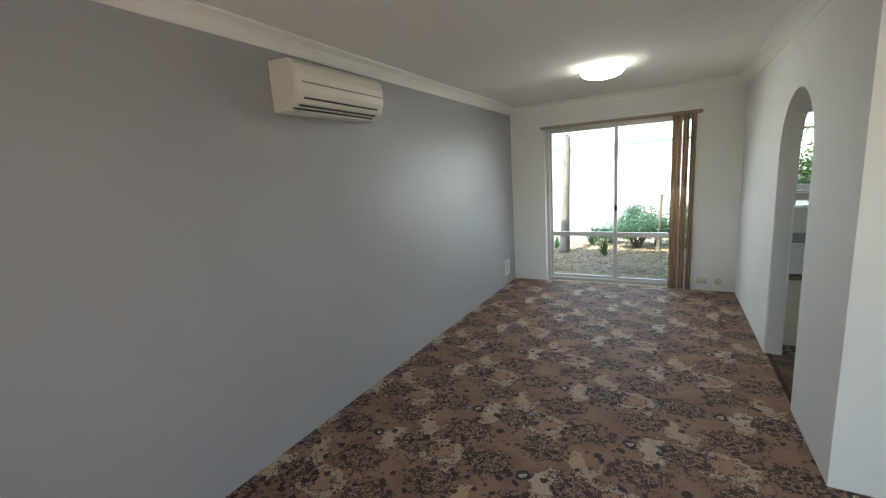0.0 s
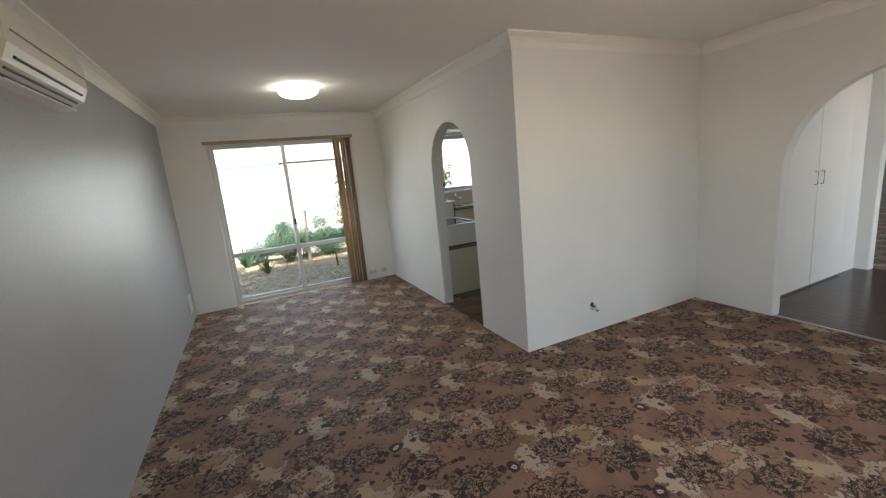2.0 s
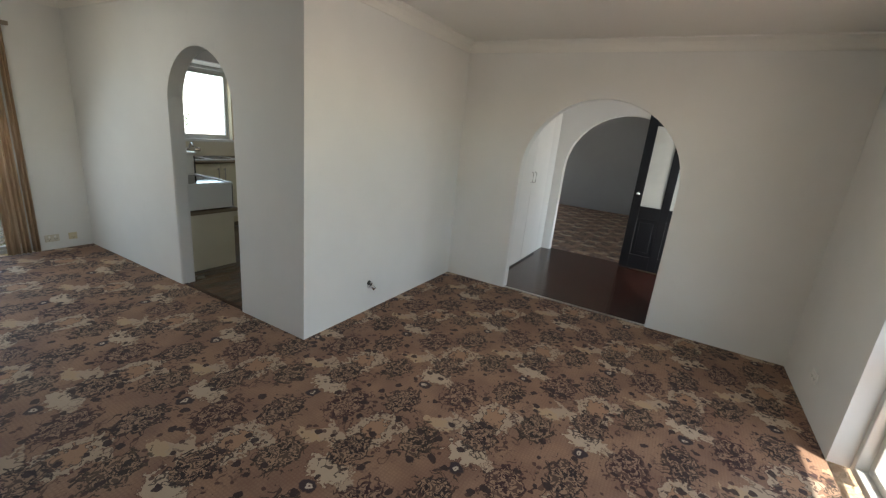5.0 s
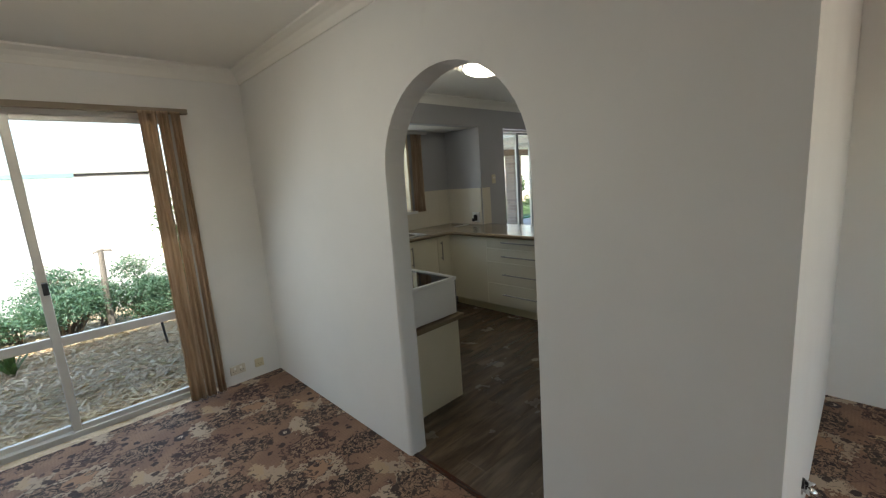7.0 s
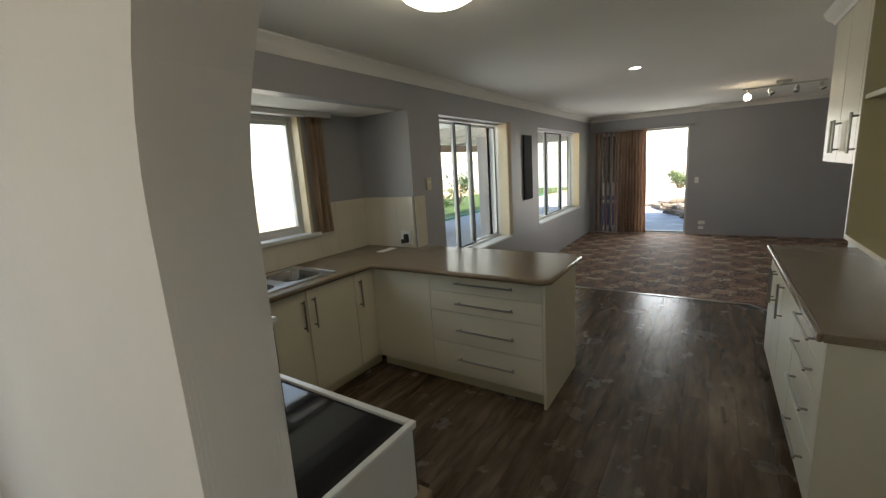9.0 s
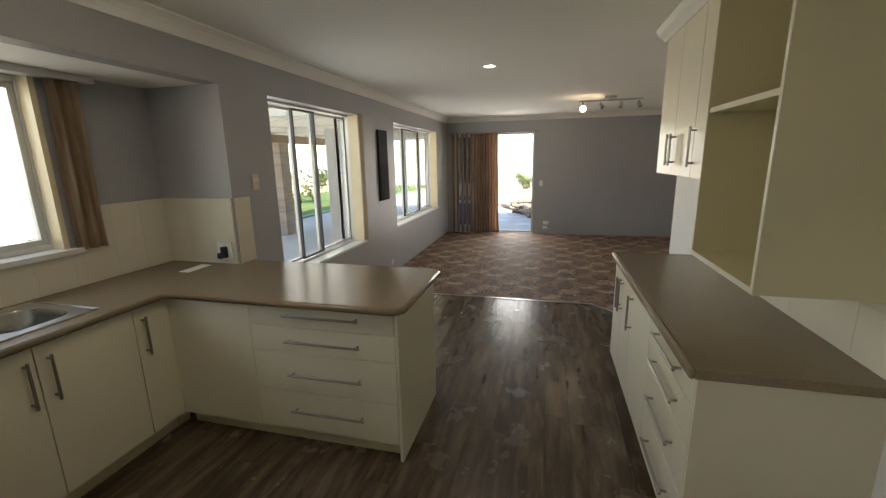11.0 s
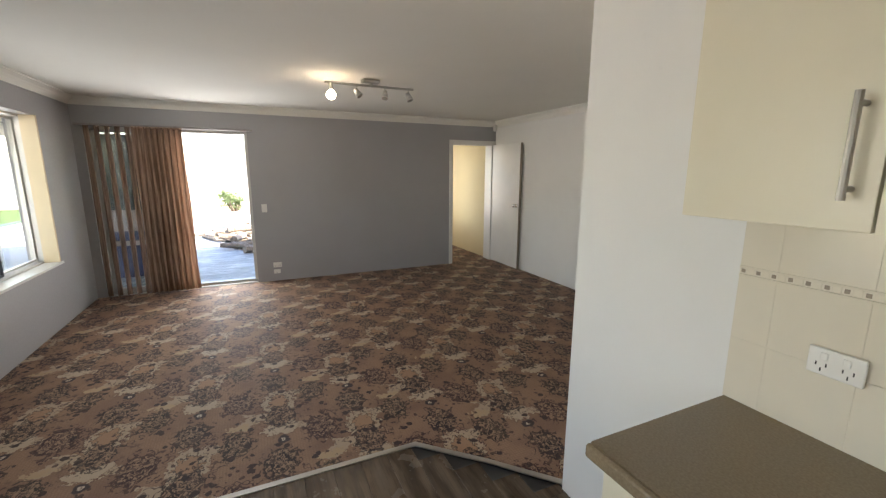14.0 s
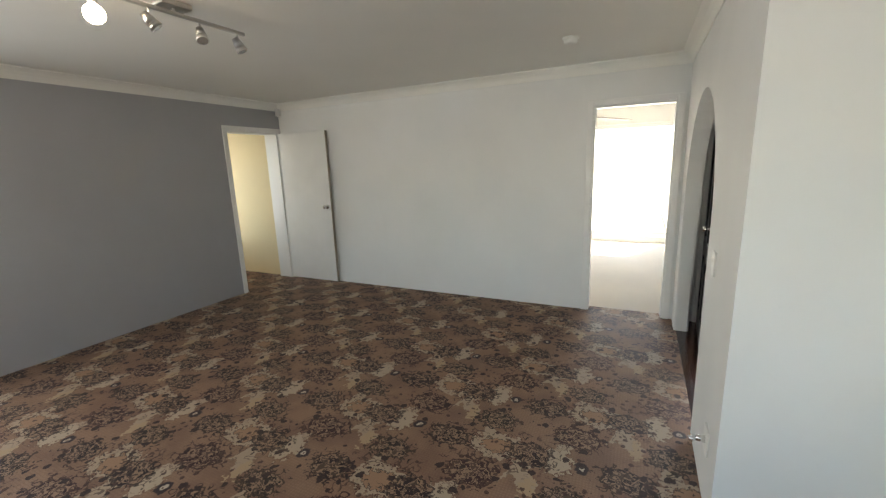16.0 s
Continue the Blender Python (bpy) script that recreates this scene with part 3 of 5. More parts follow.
cornice("trim_cornice_lounge", [(-0.8, -0.13), (4.02, -0.13), (4.02, 3.02), (1.9, 3.02), (1.9, 6.38), (-0.8, 6.38)], "white plaster cove cornice round the lounge")
cornice("trim_cornice_family", [(2.02, 3.165), (6.22, 3.165), (6.22, 0.57), (11.15, 0.57), (11.15, 6.38), (2.02, 6.38)], "white plaster cove cornice round kitchen and family room")
cornice("trim_cornice_hall", [(4.14, 0.57), (6.1, 0.57), (6.1, 2.55), (4.14, 2.55)], "white plaster cove cornice round the hall")

# passage and front bedroom beyond the doors
setting("wall_passage_south", boxes((11.38, 13.6, 0.48, 0.6, 0, H)), CREAM_WALL, "cream passage wall", "wall")
# the hole is out of view, added to let daylight into the passage
setting("wall_passage_north", holed_wall("y", 1.46, 1.58, 11.38, 13.6, H, [(12.1, 13.3, 0.6, 2.05)]), CREAM_WALL, "cream passage wall", "wall")
setting("wall_passage_end", boxes((13.6, 13.72, 0.48, 1.58, 0, H)), CREAM_WALL, "cream passage end wall", "wall")
setting("ceiling_passage", boxes((11.38, 13.72, 0.45, 1.6, H, H + 0.1)), CEILING, "white passage ceiling", "ceiling")
setting("floor_bedroom", boxes((5.9, 9.6, -3.4, 0.45, -0.05, -0.001)), make_ground("plain beige carpet", ((0.5, 0.45, 0.38), (0.58, 0.53, 0.46), (0.42, 0.38, 0.32)), 120, 0.2), "plain beige carpet in the front bedroom", "carpet")
setting("wall_bedroom_south", holed_wall("y", -3.6, -3.4, 5.9, 9.6, H, [(6.0, 9.5, 0.12, 2.15)]), WHITE_WALL, "white bedroom wall", "wall")
setting("wall_bedroom_west", boxes((5.78, 5.9, -3.6, 0.45, 0, H)), WHITE_WALL, "white bedroom wall", "wall")
setting("wall_bedroom_east", boxes((9.6, 9.72, -3.6, 0.45, 0, H)), WHITE_WALL, "white bedroom wall", "wall")
setting("ceiling_bedroom", boxes((5.78, 9.72, -3.6, 0.45, H, H + 0.1)), CEILING, "white bedroom ceiling", "ceiling")

# ---- ground outside ----
setting("ground", boxes((-300, 300, -300, 300, -0.4, -0.12)), MULCH, "straw-coloured mulch and dry ground round the house", "ground")
setting("driveway", boxes((-40, 3.0, 11.0, 40, -0.3, -0.1)), make_ground("pale sand", ((0.6, 0.55, 0.48), (0.68, 0.63, 0.56), (0.52, 0.48, 0.42)), 30, 0.2), "pale sandy drive behind the garden bed", "ground")
setting("patio_paving", boxes((4.85, 22, 6.63, 11.2, -0.3, -0.06), (11.38, 22, 2.0, 6.63, -0.3, -0.06)), CONCRETE, "pale grey patio paving under the roof", "pavement")
setting("lawn", boxes((9.0, 40, 11.35, 16, -0.3, -0.07)), GRASS, "green lawn beyond the patio", "lawn")
setting("patio_edging", boxes((4.85, 22, 11.2, 11.35, -0.3, 0.0)), paint("green painted edging", (0.06, 0.22, 0.1), 0.5), "green painted edging along the patio", "edging")
setting("porch_paving", boxes((-6, 6, -9, -0.38, -0.3, -0.05)), make_ground("pink brick paving", ((0.52, 0.38, 0.32), (0.6, 0.45, 0.39), (0.44, 0.31, 0.26)), 9, 0.2), "pinkish brick porch paving", "pavement")
setting("porch_roof", boxes((-1.05, 4.6, -1.6, -0.38, 2.32, 2.4), (4.6, 6.4, -0.95, -0.38, 2.32, 2.4)), COOL_WHITE, "pale porch ceiling", "roof")
setting("eave_dining", boxes((-1.6, 4.9, 6.63, 7.35, 2.3, 2.36)), COOL_WHITE, "white eave lining over the garden door", "roof")
setting("house_roof", boxes((-1.7, 12.2, -1.0, 7.4, 2.6, 2.72)), COOL_WHITE, "pale roof over the house", "roof")


# ---- openings: frames, sashes, panes ----
def pane_frame(parent, name, axis, at, a, b, z0, z1, bar, depth, material):
    """Four bars round a rectangle in a wall plane."""
    bm = bmesh.new()
    for p, q, r, s in ((a, a + bar, z0, z1), (b - bar, b, z0, z1), (a + bar, b - bar, z0, z0 + bar), (a + bar, b - bar, z1 - bar, z1)):
        box(bm, p, q, at, at + depth, r, s, 0.003, 1) if axis == "y" else box(bm, at, at + depth, p, q, r, s, 0.003, 1)
    return part(name, bm, material, parent)


def pane(parent, axis, at, a, b, z0, z1):
    bm = bmesh.new()
    box(bm, a, b, at, at + 0.005, z0, z1) if axis == "y" else box(bm, at, at + 0.005, a, b, z0, z1)
    g = part("pane", bm, GLASS, parent)
    g.visible_shadow = False
    return g


def sliding_opening(name, label, axis, at, a, b, z0, z1, sashes, rail=None, frame_mat=None, stile=0.045, category="window", bar=0.04, sash_mat=None):
    """An aluminium frame with sashes (from, to, depth) that overlap; rail: height of a cross bar."""
    frame_mat = frame_mat or ALU
    mid = (a + b) / 2
    w = thing(name, label, category, (mid, at, z0) if axis == "y" else (at, mid, z0), kind="structure")
    pane_frame(w, "window_frame", axis, at, a, b, z0, z1, bar, 0.1, frame_mat)
    for s0, s1, off, *dark in sashes:
        frame_mat = DARK_ALU if dark else (sash_mat or ALU)
        sash = pane_frame(w, "sash", axis, at + off, s0, s1, z0 + 0.03, z1 - 0.03, stile, 0.03, frame_mat)
        if rail:
            bm = bmesh.new()
            box(bm, s0 + stile, s1 - stile, at + off, at + off + 0.03, rail - 0.03, rail + 0.03, 0.003, 1) if axis == "y" else box(bm, at + off, at + off + 0.03, s0 + stile, s1 - stile, rail - 0.03, rail + 0.03, 0.003, 1)
            part("rail", bm, frame_mat, sash)
            pane(sash, axis, at + off + 0.012, s0 + stile - 0.005, s1 - stile + 0.005, z0 + 0.06, rail - 0.028)
            pane(sash, axis, at + off + 0.012, s0 + stile - 0.005, s1 - stile + 0.005, rail + 0.028, z1 - 0.06)
        else:
            pane(sash, axis, at + off + 0.012, s0 + stile - 0.005, s1 - stile + 0.005, z0 + 0.06, z1 - 0.06)
    return w


d1 = sliding_opening("door_1", "aluminium sliding glass door with a mid rail to the garden", "y", 6.46, -0.33, 1.47, 0.0, 2.12, [(-0.3, 0.59, 0.05), (0.55, 1.44, 0.015)], 0.66, None, 0.045, "sliding door")
part("door_latch", boxes((0.565, 0.595, 6.44, 6.475, 0.98, 1.06), bevel=0.004), BLACK, d1)
part("head_track", boxes((-0.36, 1.5, 6.33, 6.38, 2.1, 2.135), bevel=0.003), paint("weathered timber batten", (0.3, 0.25, 0.19), 0.7), d1)
part("reveal", boxes((1.44, 1.475, 6.382, 6.46, 0.0, 2.11)), TRIM, d1)
d2 = sliding_opening("door_2", "aluminium sliding glass front door with a low mid rail", "y", -0.33, 0.2, 2.8, 0.0, 2.1, [(0.23, 1.53, 0.05), (1.48, 2.77, 0.015)], 0.66, None, 0.05, "sliding door")
part("door_latch", boxes((1.49, 1.525, -0.33, -0.28, 1.05, 1.14), bevel=0.004), BLACK, d2)
part("head_track", boxes((0.1, 2.95, -0.13, -0.06, 2.08, 2.14), bevel=0.004), paint("bronze curtain track", (0.22, 0.19, 0.14), 0.4, 0.1, 0.5), d2)
w1 = sliding_opening("window_1", "aluminium sliding kitchen window with a pale sill", "y", 7.06, 2.25, 4.03, 1.13, 2.1, [(2.27, 3.26, 0.05), (3.18, 4.0, 0.015)], None, None, 0.04)
part("window_sill", boxes((2.2, 4.08, 6.93, 7.062, 1.104, 1.136), bevel=0.004), TRIM, w1)
part("latch", boxes((3.2, 3.225, 7.04, 7.075, 1.22, 1.3), bevel=0.003), BLACK, w1)
part("reveal", boxes((4.0, 4.03, 6.975, 7.06, 1.13, 2.1)), CREAM_TRIM, w1)
part("blind_track", boxes((2.15, 4.3, 6.9, 6.98, 2.09, 2.13), bevel=0.004), ALU, w1)
w2 = sliding_opening("window_2", "three-pane aluminium family room window with cream reveals", "y", 6.5, 5.2, 6.8, 0.65, 2.12, [(5.22, 5.74, 0.05), (5.71, 6.09, 0.015, 1), (6.06, 6.62, 0.05), (6.6, 6.78, 0.05)], None, ALU, 0.02, bar=0.02)
part("window_sill", boxes((5.18, 6.83, 6.36, 6.5, 0.63, 0.655), bevel=0.004), TRIM, w2)
part("reveal", boxes((6.772, 6.802, 6.376, 6.5, 0.655, 2.12)), CREAM_TRIM, w2)
part("side_band", boxes((6.804, 6.9, 6.374, 6.3795, 0.66, 2.14), bevel=0.001), paint("tan wall band", (0.42, 0.3, 0.17), 0.6), w2, "bare tan band on the wall")
w3 = sliding_opening("window_3", "wide three-pane aluminium window with cream reveals", "y", 6.5, 7.93, 10.28, 0.65, 2.12, [(7.95, 8.74, 0.05), (8.7, 9.54, 0.015, 1), (9.5, 10.26, 0.05)], None, ALU, 0.022, bar=0.02)
part("window_sill", boxes((7.91, 10.31, 6.36, 6.5, 0.63, 0.655), bevel=0.004), TRIM, w3)
part("reveal", boxes((10.252, 10.282, 6.376, 6.5, 0.655, 2.12)), CREAM_TRIM, w3)
d3 = sliding_opening("door_3", "aluminium sliding door standing open to the patio", "x", 11.24, 4.52, 6.28, 0.0, 2.12, [(5.36, 6.25, 0.05), (5.3, 6.2, 0.015)], 0.66, None, 0.04, "sliding door")
part("head_track", boxes((11.08, 11.15, 4.45, 6.34, 2.11, 2.135), bevel=0.004), paint("grey curtain track", (0.28, 0.26, 0.25), 0.5), d3)
part("threshold", boxes((11.15, 11.38, 4.52, 6.28, 0.001, 0.012), bevel=0.003), ALU, d3)
w4 = sliding_opening("window_4", "wide bright bedroom window in a white frame", "y", -3.55, 6.0, 9.5, 0.12, 2.15, [(6.03, 7.8, 0.05), (7.7, 9.47, 0.015)], None, TRIM, 0.04, sash_mat=TRIM)


# ---- door frames and leaves ----
def architrave(name, label, axis, face, out, a, b, top, wall0, wall1):
    """Jambs inside an opening and flat architraves on one wall face."""
    t = thing(name, label, "door frame", ((a + b) / 2, face, 0) if axis == "y" else (face, (a + b) / 2, 0), kind="structure")
    bm, bm2 = bmesh.new(), bmesh.new()
    f0, f1 = sorted((face, face + out * 0.016))
    w0, w1 = wall0 + 0.002, wall1 - 0.002
    rects = [(a - 0.05, a + 0.005, 0, top + 0.05), (b - 0.005, b + 0.05, 0, top + 0.05), (a + 0.005, b - 0.005, top - 0.005, top + 0.05)]
    inner = [(a, a + 0.022, 0, top - 0.022), (b - 0.022, b, 0, top - 0.022), (a, b, top - 0.022, top)]
    for p, q, r, s in rects:
        box(bm, p, q, f0, f1, r, s, 0.003, 1) if axis == "y" else box(bm, f0, f1, p, q, r, s, 0.003, 1)
    for p, q, r, s in inner:
        box(bm2, p, q, w0, w1, r, s) if axis == "y" else box(bm2, w0, w1, p, q, r, s)
    part("architrave", bm, TRIM, t)
    part("jamb", bm2, TRIM, t)
    return t


architrave("door_frame_passage", "white painted frame of the passage doorway", "x", 11.15, -1, 0.62, 1.42, 2.06, 11.15, 11.38)
architrave("door_frame_bedroom", "white painted frame of the bedroom doorway", "y", 0.57, 1, 6.3, 7.02, 2.06, 0.45, 0.57)
architrave("door_frame_front", "white painted frame of the front doorway", "y", 0.57, 1, 5.16, 6.0, 2.06, 0.45, 0.57)


def knob_set(parent, at, out):
    """A round knob on a rose, pointing along out."""
    at, out = Vector(at), Vector(out)
    bm = bmesh.new()
    tube(bm, at, at + out * 0.012, 0.03, 0.028, 16)
    tube(bm, at + out * 0.01, at + out * 0.04, 0.011, 0.013, 12)
    tube(bm, at + out * 0.035, at + out * 0.065, 0.022, 0.028, 16)
    tube(bm, at + out * 0.065, at + out * 0.075, 0.028, 0.012, 16)
    return part("door_knob", bm, CHROME, parent, "chrome door knob", True)


# passage door folded back against the family room's south wall
leaf = thing("door_leaf", "plain white flush door folded back open against the wall", "door", (11.12, 0.62, 0))
part("panel", boxes((10.3, 11.12, 0.60, 0.635, 0.012, 2.04), bevel=0.003), TRIM, leaf)
part("edge", boxes((10.296, 10.3, 0.598, 0.637, 0.012, 2.04)), paint("bare door edge", (0.3, 0.26, 0.2), 0.6), leaf)
knob_set(leaf, (10.36, 0.635, 1.05), (0, 1, 0))
part("door_stop", tube(bmesh.new(), (10.33, 0.57, 1.05), (10.33, 0.6, 1.05), 0.012), CHROME, leaf)

# black front door with two tall glass lights, standing open
front = thing("front_door", "black panelled front door with two tall glass lights, standing open", "door", (6.0, 0.6, 0), 90 - 4)
bm = bmesh.new()
for x0, x1, z0, z1 in ((0, 0.11, 0.01, 2.03), (0.71, 0.82, 0.01, 2.03), (0.36, 0.46, 0.01, 2.03), (0.11, 0.36, 0.01, 0.2), (0.46, 0.71, 0.01, 0.2), (0.11, 0.36, 0.7, 0.86), (0.46, 0.71, 0.7, 0.86), (0.11, 0.36, 1.88, 2.03), (0.46, 0.71, 1.88, 2.03)):
    box(bm, x0, x1, -0.02, 0.02, z0, z1, 0.003, 1)
body = part("door_body", bm, BLACK_DOOR)
body.parent = front
for x0 in (0.11, 0.46):
    p = part("panel", boxes((x0, x0 + 0.25, -0.01, 0.01, 0.2, 0.7), (x0 + 0.04, x0 + 0.21, -0.016, 0.016, 0.25, 0.65), bevel=0.006), BLACK_DOOR)
    p.parent = front
    g = part("glass_light", boxes((x0, x0 + 0.25, -0.004, 0.004, 0.86, 1.88)), paint("obscure glass", (0.55, 0.55, 0.5), 0.25, 0.1), None, "pale obscure glass")
    g.parent = front
k = part("door_knob", tube(tube(bmesh.new(), (0.76, -0.06, 1.02), (0.76, 0.06, 1.02), 0.01), (0.76, 0.045, 1.02), (0.76, 0.075, 1.02), 0.026, 0.02, 14), CHROME, None, "chrome knob", True)
k.parent = front
k = part("door_knob", tube(bmesh.new(), (0.76, -0.075, 1.02), (0.76, -0.045, 1.02), 0.02, 0.026, 14), CHROME, None, "chrome knob", True)
k.parent = front

# hall cupboard doors, each with a pull
cup = thing("hall_cupboard", "white flush cupboard doors with two small pulls in the hall wall", "cupboard", (5.1, 2.54, 0))
for a in (4.5, 5.12):
    dd = part("cupboard_door", boxes((a, a + 0.61, 2.53, 2.548, 0.02, 2.1), bevel=0.002), TRIM, cup)
    hx = a + (0.555 if a < 5 else 0.05)
    part("handle", bend(bmesh.new(), [(hx, 2.53, 1.05), (hx, 2.505, 1.055), (hx, 2.505, 1.175), (hx, 2.53, 1.18)], 0.006), HANDLE_STEEL, dd)


# ---- lights ----
def oyster_light(at, turn, glass):
    t = thing("ceiling_light", "round glass oyster ceiling light, switched on", "ceiling light", at, turn, "oyster ceiling lights")
    r = 0.185
    for name, prof, mat in (("base", [(0.0, 0.0), (r * 0.82, 0.0), (r * 0.86, -0.02), (r * 0.8, -0.03), (0, -0.03)], WHITE_PLASTIC), ("shade", [(r * 0.86, -0.022), (r, -0.032), (r * 0.985, -0.045), (r * 0.9, -0.066), (r * 0.72, -0.085), (r * 0.45, -0.097), (r * 0.2, -0.102), (0, -0.103)], glass)):
        o = part(name, lathe(bmesh.new(), prof, 36), mat, None, "frosted white glass shade" if name == "shade" else "", True)
        o.parent = t
    for k in range(3):
        a = k * 2.094
        o = part("clip", boxes((r - 0.01, r + 0.012, -0.008, 0.008, -0.05, -0.02), bevel=0.002), STEEL, None, "steel clip")
        o.parent = t
        o.matrix_basis = pose(0, 0, 0, 0, 0, math.degrees(a))
    return t


for at, glass in (((0.64, 4.74, H), LAMP_ON), ((2.09, 1.6, H), LAMP_ON), ((3.45, 5.2, H), LAMP_DIM)):
    oyster_light(at, random.random() * 360, glass)
dl = thing("downlight", "small round recessed downlight, switched on", "downlight", (6.3, 4.8, H))
part("trim_ring", lathe(bmesh.new(), [(0.045, -0.003), (0.062, -0.006), (0.066, 0.0)], 28, (6.3, 4.8, H)), WHITE_PLASTIC, dl, "", True)
part("lens", lathe(bmesh.new(), [(0.0, -0.004), (0.046, -0.004)], 24, (6.3, 4.8, H)), DOWN_ON, dl)

track = thing("spotlight_bar", "brushed steel spotlight bar with four spots, one bare bulb lit", "spotlight", (8.82, 3.41, H))
part("ceiling_plate", boxes((8.775, 8.865, 3.33, 3.49, H - 0.03, H), bevel=0.006), STEEL, track)
part("bar", boxes((8.81, 8.83, 2.98, 3.84, H - 0.065, H - 0.045), bevel=0.004), STEEL, track)
part("stem", tube(bmesh.new(), (8.82, 3.41, H - 0.05), (8.82, 3.41, H - 0.028), 0.01), STEEL, track)
for y, aim in ((3.03, (-0.35, -0.3, -1)), (3.27, (-0.5, 0.25, -1)), (3.54, (-0.4, -0.5, -0.8))):
    a = Vector((8.82, y, H - 0.12))
    d = Vector(aim).normalized()
    sp = part("spot", tube(tube(bmesh.new(), a - d * 0.035, a + d * 0.02, 0.02, 0.03, 18), a + d * 0.02, a + d * 0.045, 0.03, 0.034, 18), STEEL, track, "", True)
    part("arm", bend(bmesh.new(), [(8.82, y, H - 0.06), (8.82, y, H - 0.1), tuple(a - d * 0.02)], 0.006), STEEL, sp)
    part("lamp_face", tube(bmesh.new(), a + d * 0.038, a + d * 0.046, 0.028, 0.028, 16), paint("unlit reflector lamp", (0.6, 0.6, 0.58), 0.15, 0.05, 0.6), sp)
sp = part("socket", tube(bmesh.new(), (8.82, 3.78, H - 0.06), (8.82, 3.78, H - 0.12), 0.014, 0.02, 14), STEEL, track, "", True)
bm = bmesh.new()
bmesh.ops.create_uvsphere(bm, u_segments=20, v_segments=12, radius=0.042, matrix=Matrix.Translation((8.82, 3.78, H - 0.16)))
part("bulb", bm, BULB_ON, sp, "lit globe bulb", True)

# ---- small wall fittings ----
def wall_plate(name, label, category, at, normal, w=0.115, h=0.072, material=None, dots=0, rocker=0):
    """A plate on a wall; normal is +x, -x, +y or -y as a pair."""
    t = thing(name, label, category, at, math.degrees(math.atan2(-normal[0], normal[1])))
    o = part("plate", boxes((-w / 2, w / 2, 0.0, 0.011, -h / 2, h / 2), bevel=0.003), material or WHITE_PLASTIC)
    o.parent = t
    for k in range(dots):
        x = (k - (dots - 1) / 2) * w / max(dots, 1) * 0.95
        s = part("slot", boxes((x - 0.012, x - 0.009, 0.011, 0.0116, -0.012, -0.002), (x + 0.009, x + 0.012, 0.011, 0.0116, -0.012, -0.002), (x - 0.0015, x + 0.0015, 0.011, 0.0116, -0.026, -0.016)), BLACK)
        s.parent = t
    for k in range(rocker):
        x = (k - (rocker - 1) / 2) * w / max(rocker, 1) * 0.8
        s = part("rocker", boxes((x - 0.008, x + 0.008, 0.011, 0.015, 0.006, 0.026), bevel=0.002), WHITE_PLASTIC)
        s.parent = t
    return t


wall_plate("power_outlet", "white double power outlet above the brown bench", "power outlet", (5.27, 3.178, 1.12), (0, 1), 0.115, 0.072, None, 2, 2)
wall_plate("power_outlet", "white double power outlet on the bare kitchen wall", "power outlet", (3.42, 3.16, 1.1), (0, 1), 0.115, 0.072, None, 2, 2)
wall_plate("light_switch", "white light switch on grey family room wall", "light switch", (11.15, 4.37, 1.07), (-1, 0), 0.07, 0.115, None, 0, 1)
wall_plate("power_outlet", "white power outlet near the grey wall's floor", "power outlet", (11.15, 4.25, 0.24), (-1, 0), 0.115, 0.072, None, 2, 2)
wall_plate("power_outlet", "off-white lower outlet box below another near the floor", "power outlet", (11.15, 4.26, 0.14), (-1, 0), 0.09, 0.06, None, 1, 1)
wall_plate("light_switch", "cream light switch beside the family room window", "light switch", (4.95, 6.38, 1.47), (0, -1), 0.07, 0.115, paint("aged cream plastic", (0.62, 0.56, 0.4), 0.4), 0, 2)
wall_plate("power_outlet", "white plate low on the grey window wall", "power outlet", (7.66, 6.38, 0.16), (0, -1), 0.07, 0.07, None, 0, 0)
wall_plate("power_outlet", "beige plates low on white dining wall", "power outlet", (1.56, 6.38, 0.12), (0, -1), 0.115, 0.072, paint("beige plastic", (0.6, 0.55, 0.45), 0.4), 2, 2)
wall_plate("power_outlet", "beige aerial plate low on white dining wall", "aerial outlet", (1.73, 6.38, 0.12), (0, -1), 0.07, 0.07, paint("yellowed plastic", (0.62, 0.54, 0.36), 0.4), 1, 0)
wall_plate("light_switch", "white light switch beside the hall arch", "light switch", (6.22, 2.68, 1.06), (1, 0), 0.07, 0.115, None, 0, 2)
wall_plate("power_outlet", "cream socket low beside the front sliding door", "power outlet", (3.35, -0.13, 0.25), (0, 1), 0.115, 0.072, None, 2, 2)

vent = thing("wall_vent", "small white louvred wall vent near the floor", "wall vent", (-0.8, 6.03, 0.24))
part("frame", boxes((-0.8, -0.788, 5.94, 6.12, 0.14, 0.16), (-0.8, -0.788, 5.94, 6.12, 0.33, 0.35), (-0.8, -0.788, 5.94, 5.96, 0.16, 0.33), (-0.8, -0.788, 6.1, 6.12, 0.16, 0.33), bevel=0.002), WHITE_PLASTIC, vent)
part("backing", boxes((-0.799, -0.796, 5.96, 6.1, 0.16, 0.33)), paint("grey vent backing", (0.3, 0.29, 0.27), 0.8), vent)
for k in range(6):
    part("slat", boxes((-0.796, -0.786, 5.962, 6.098, 0.17 + k * 0.027, 0.182 + k * 0.027)), WHITE_PLASTIC, vent)

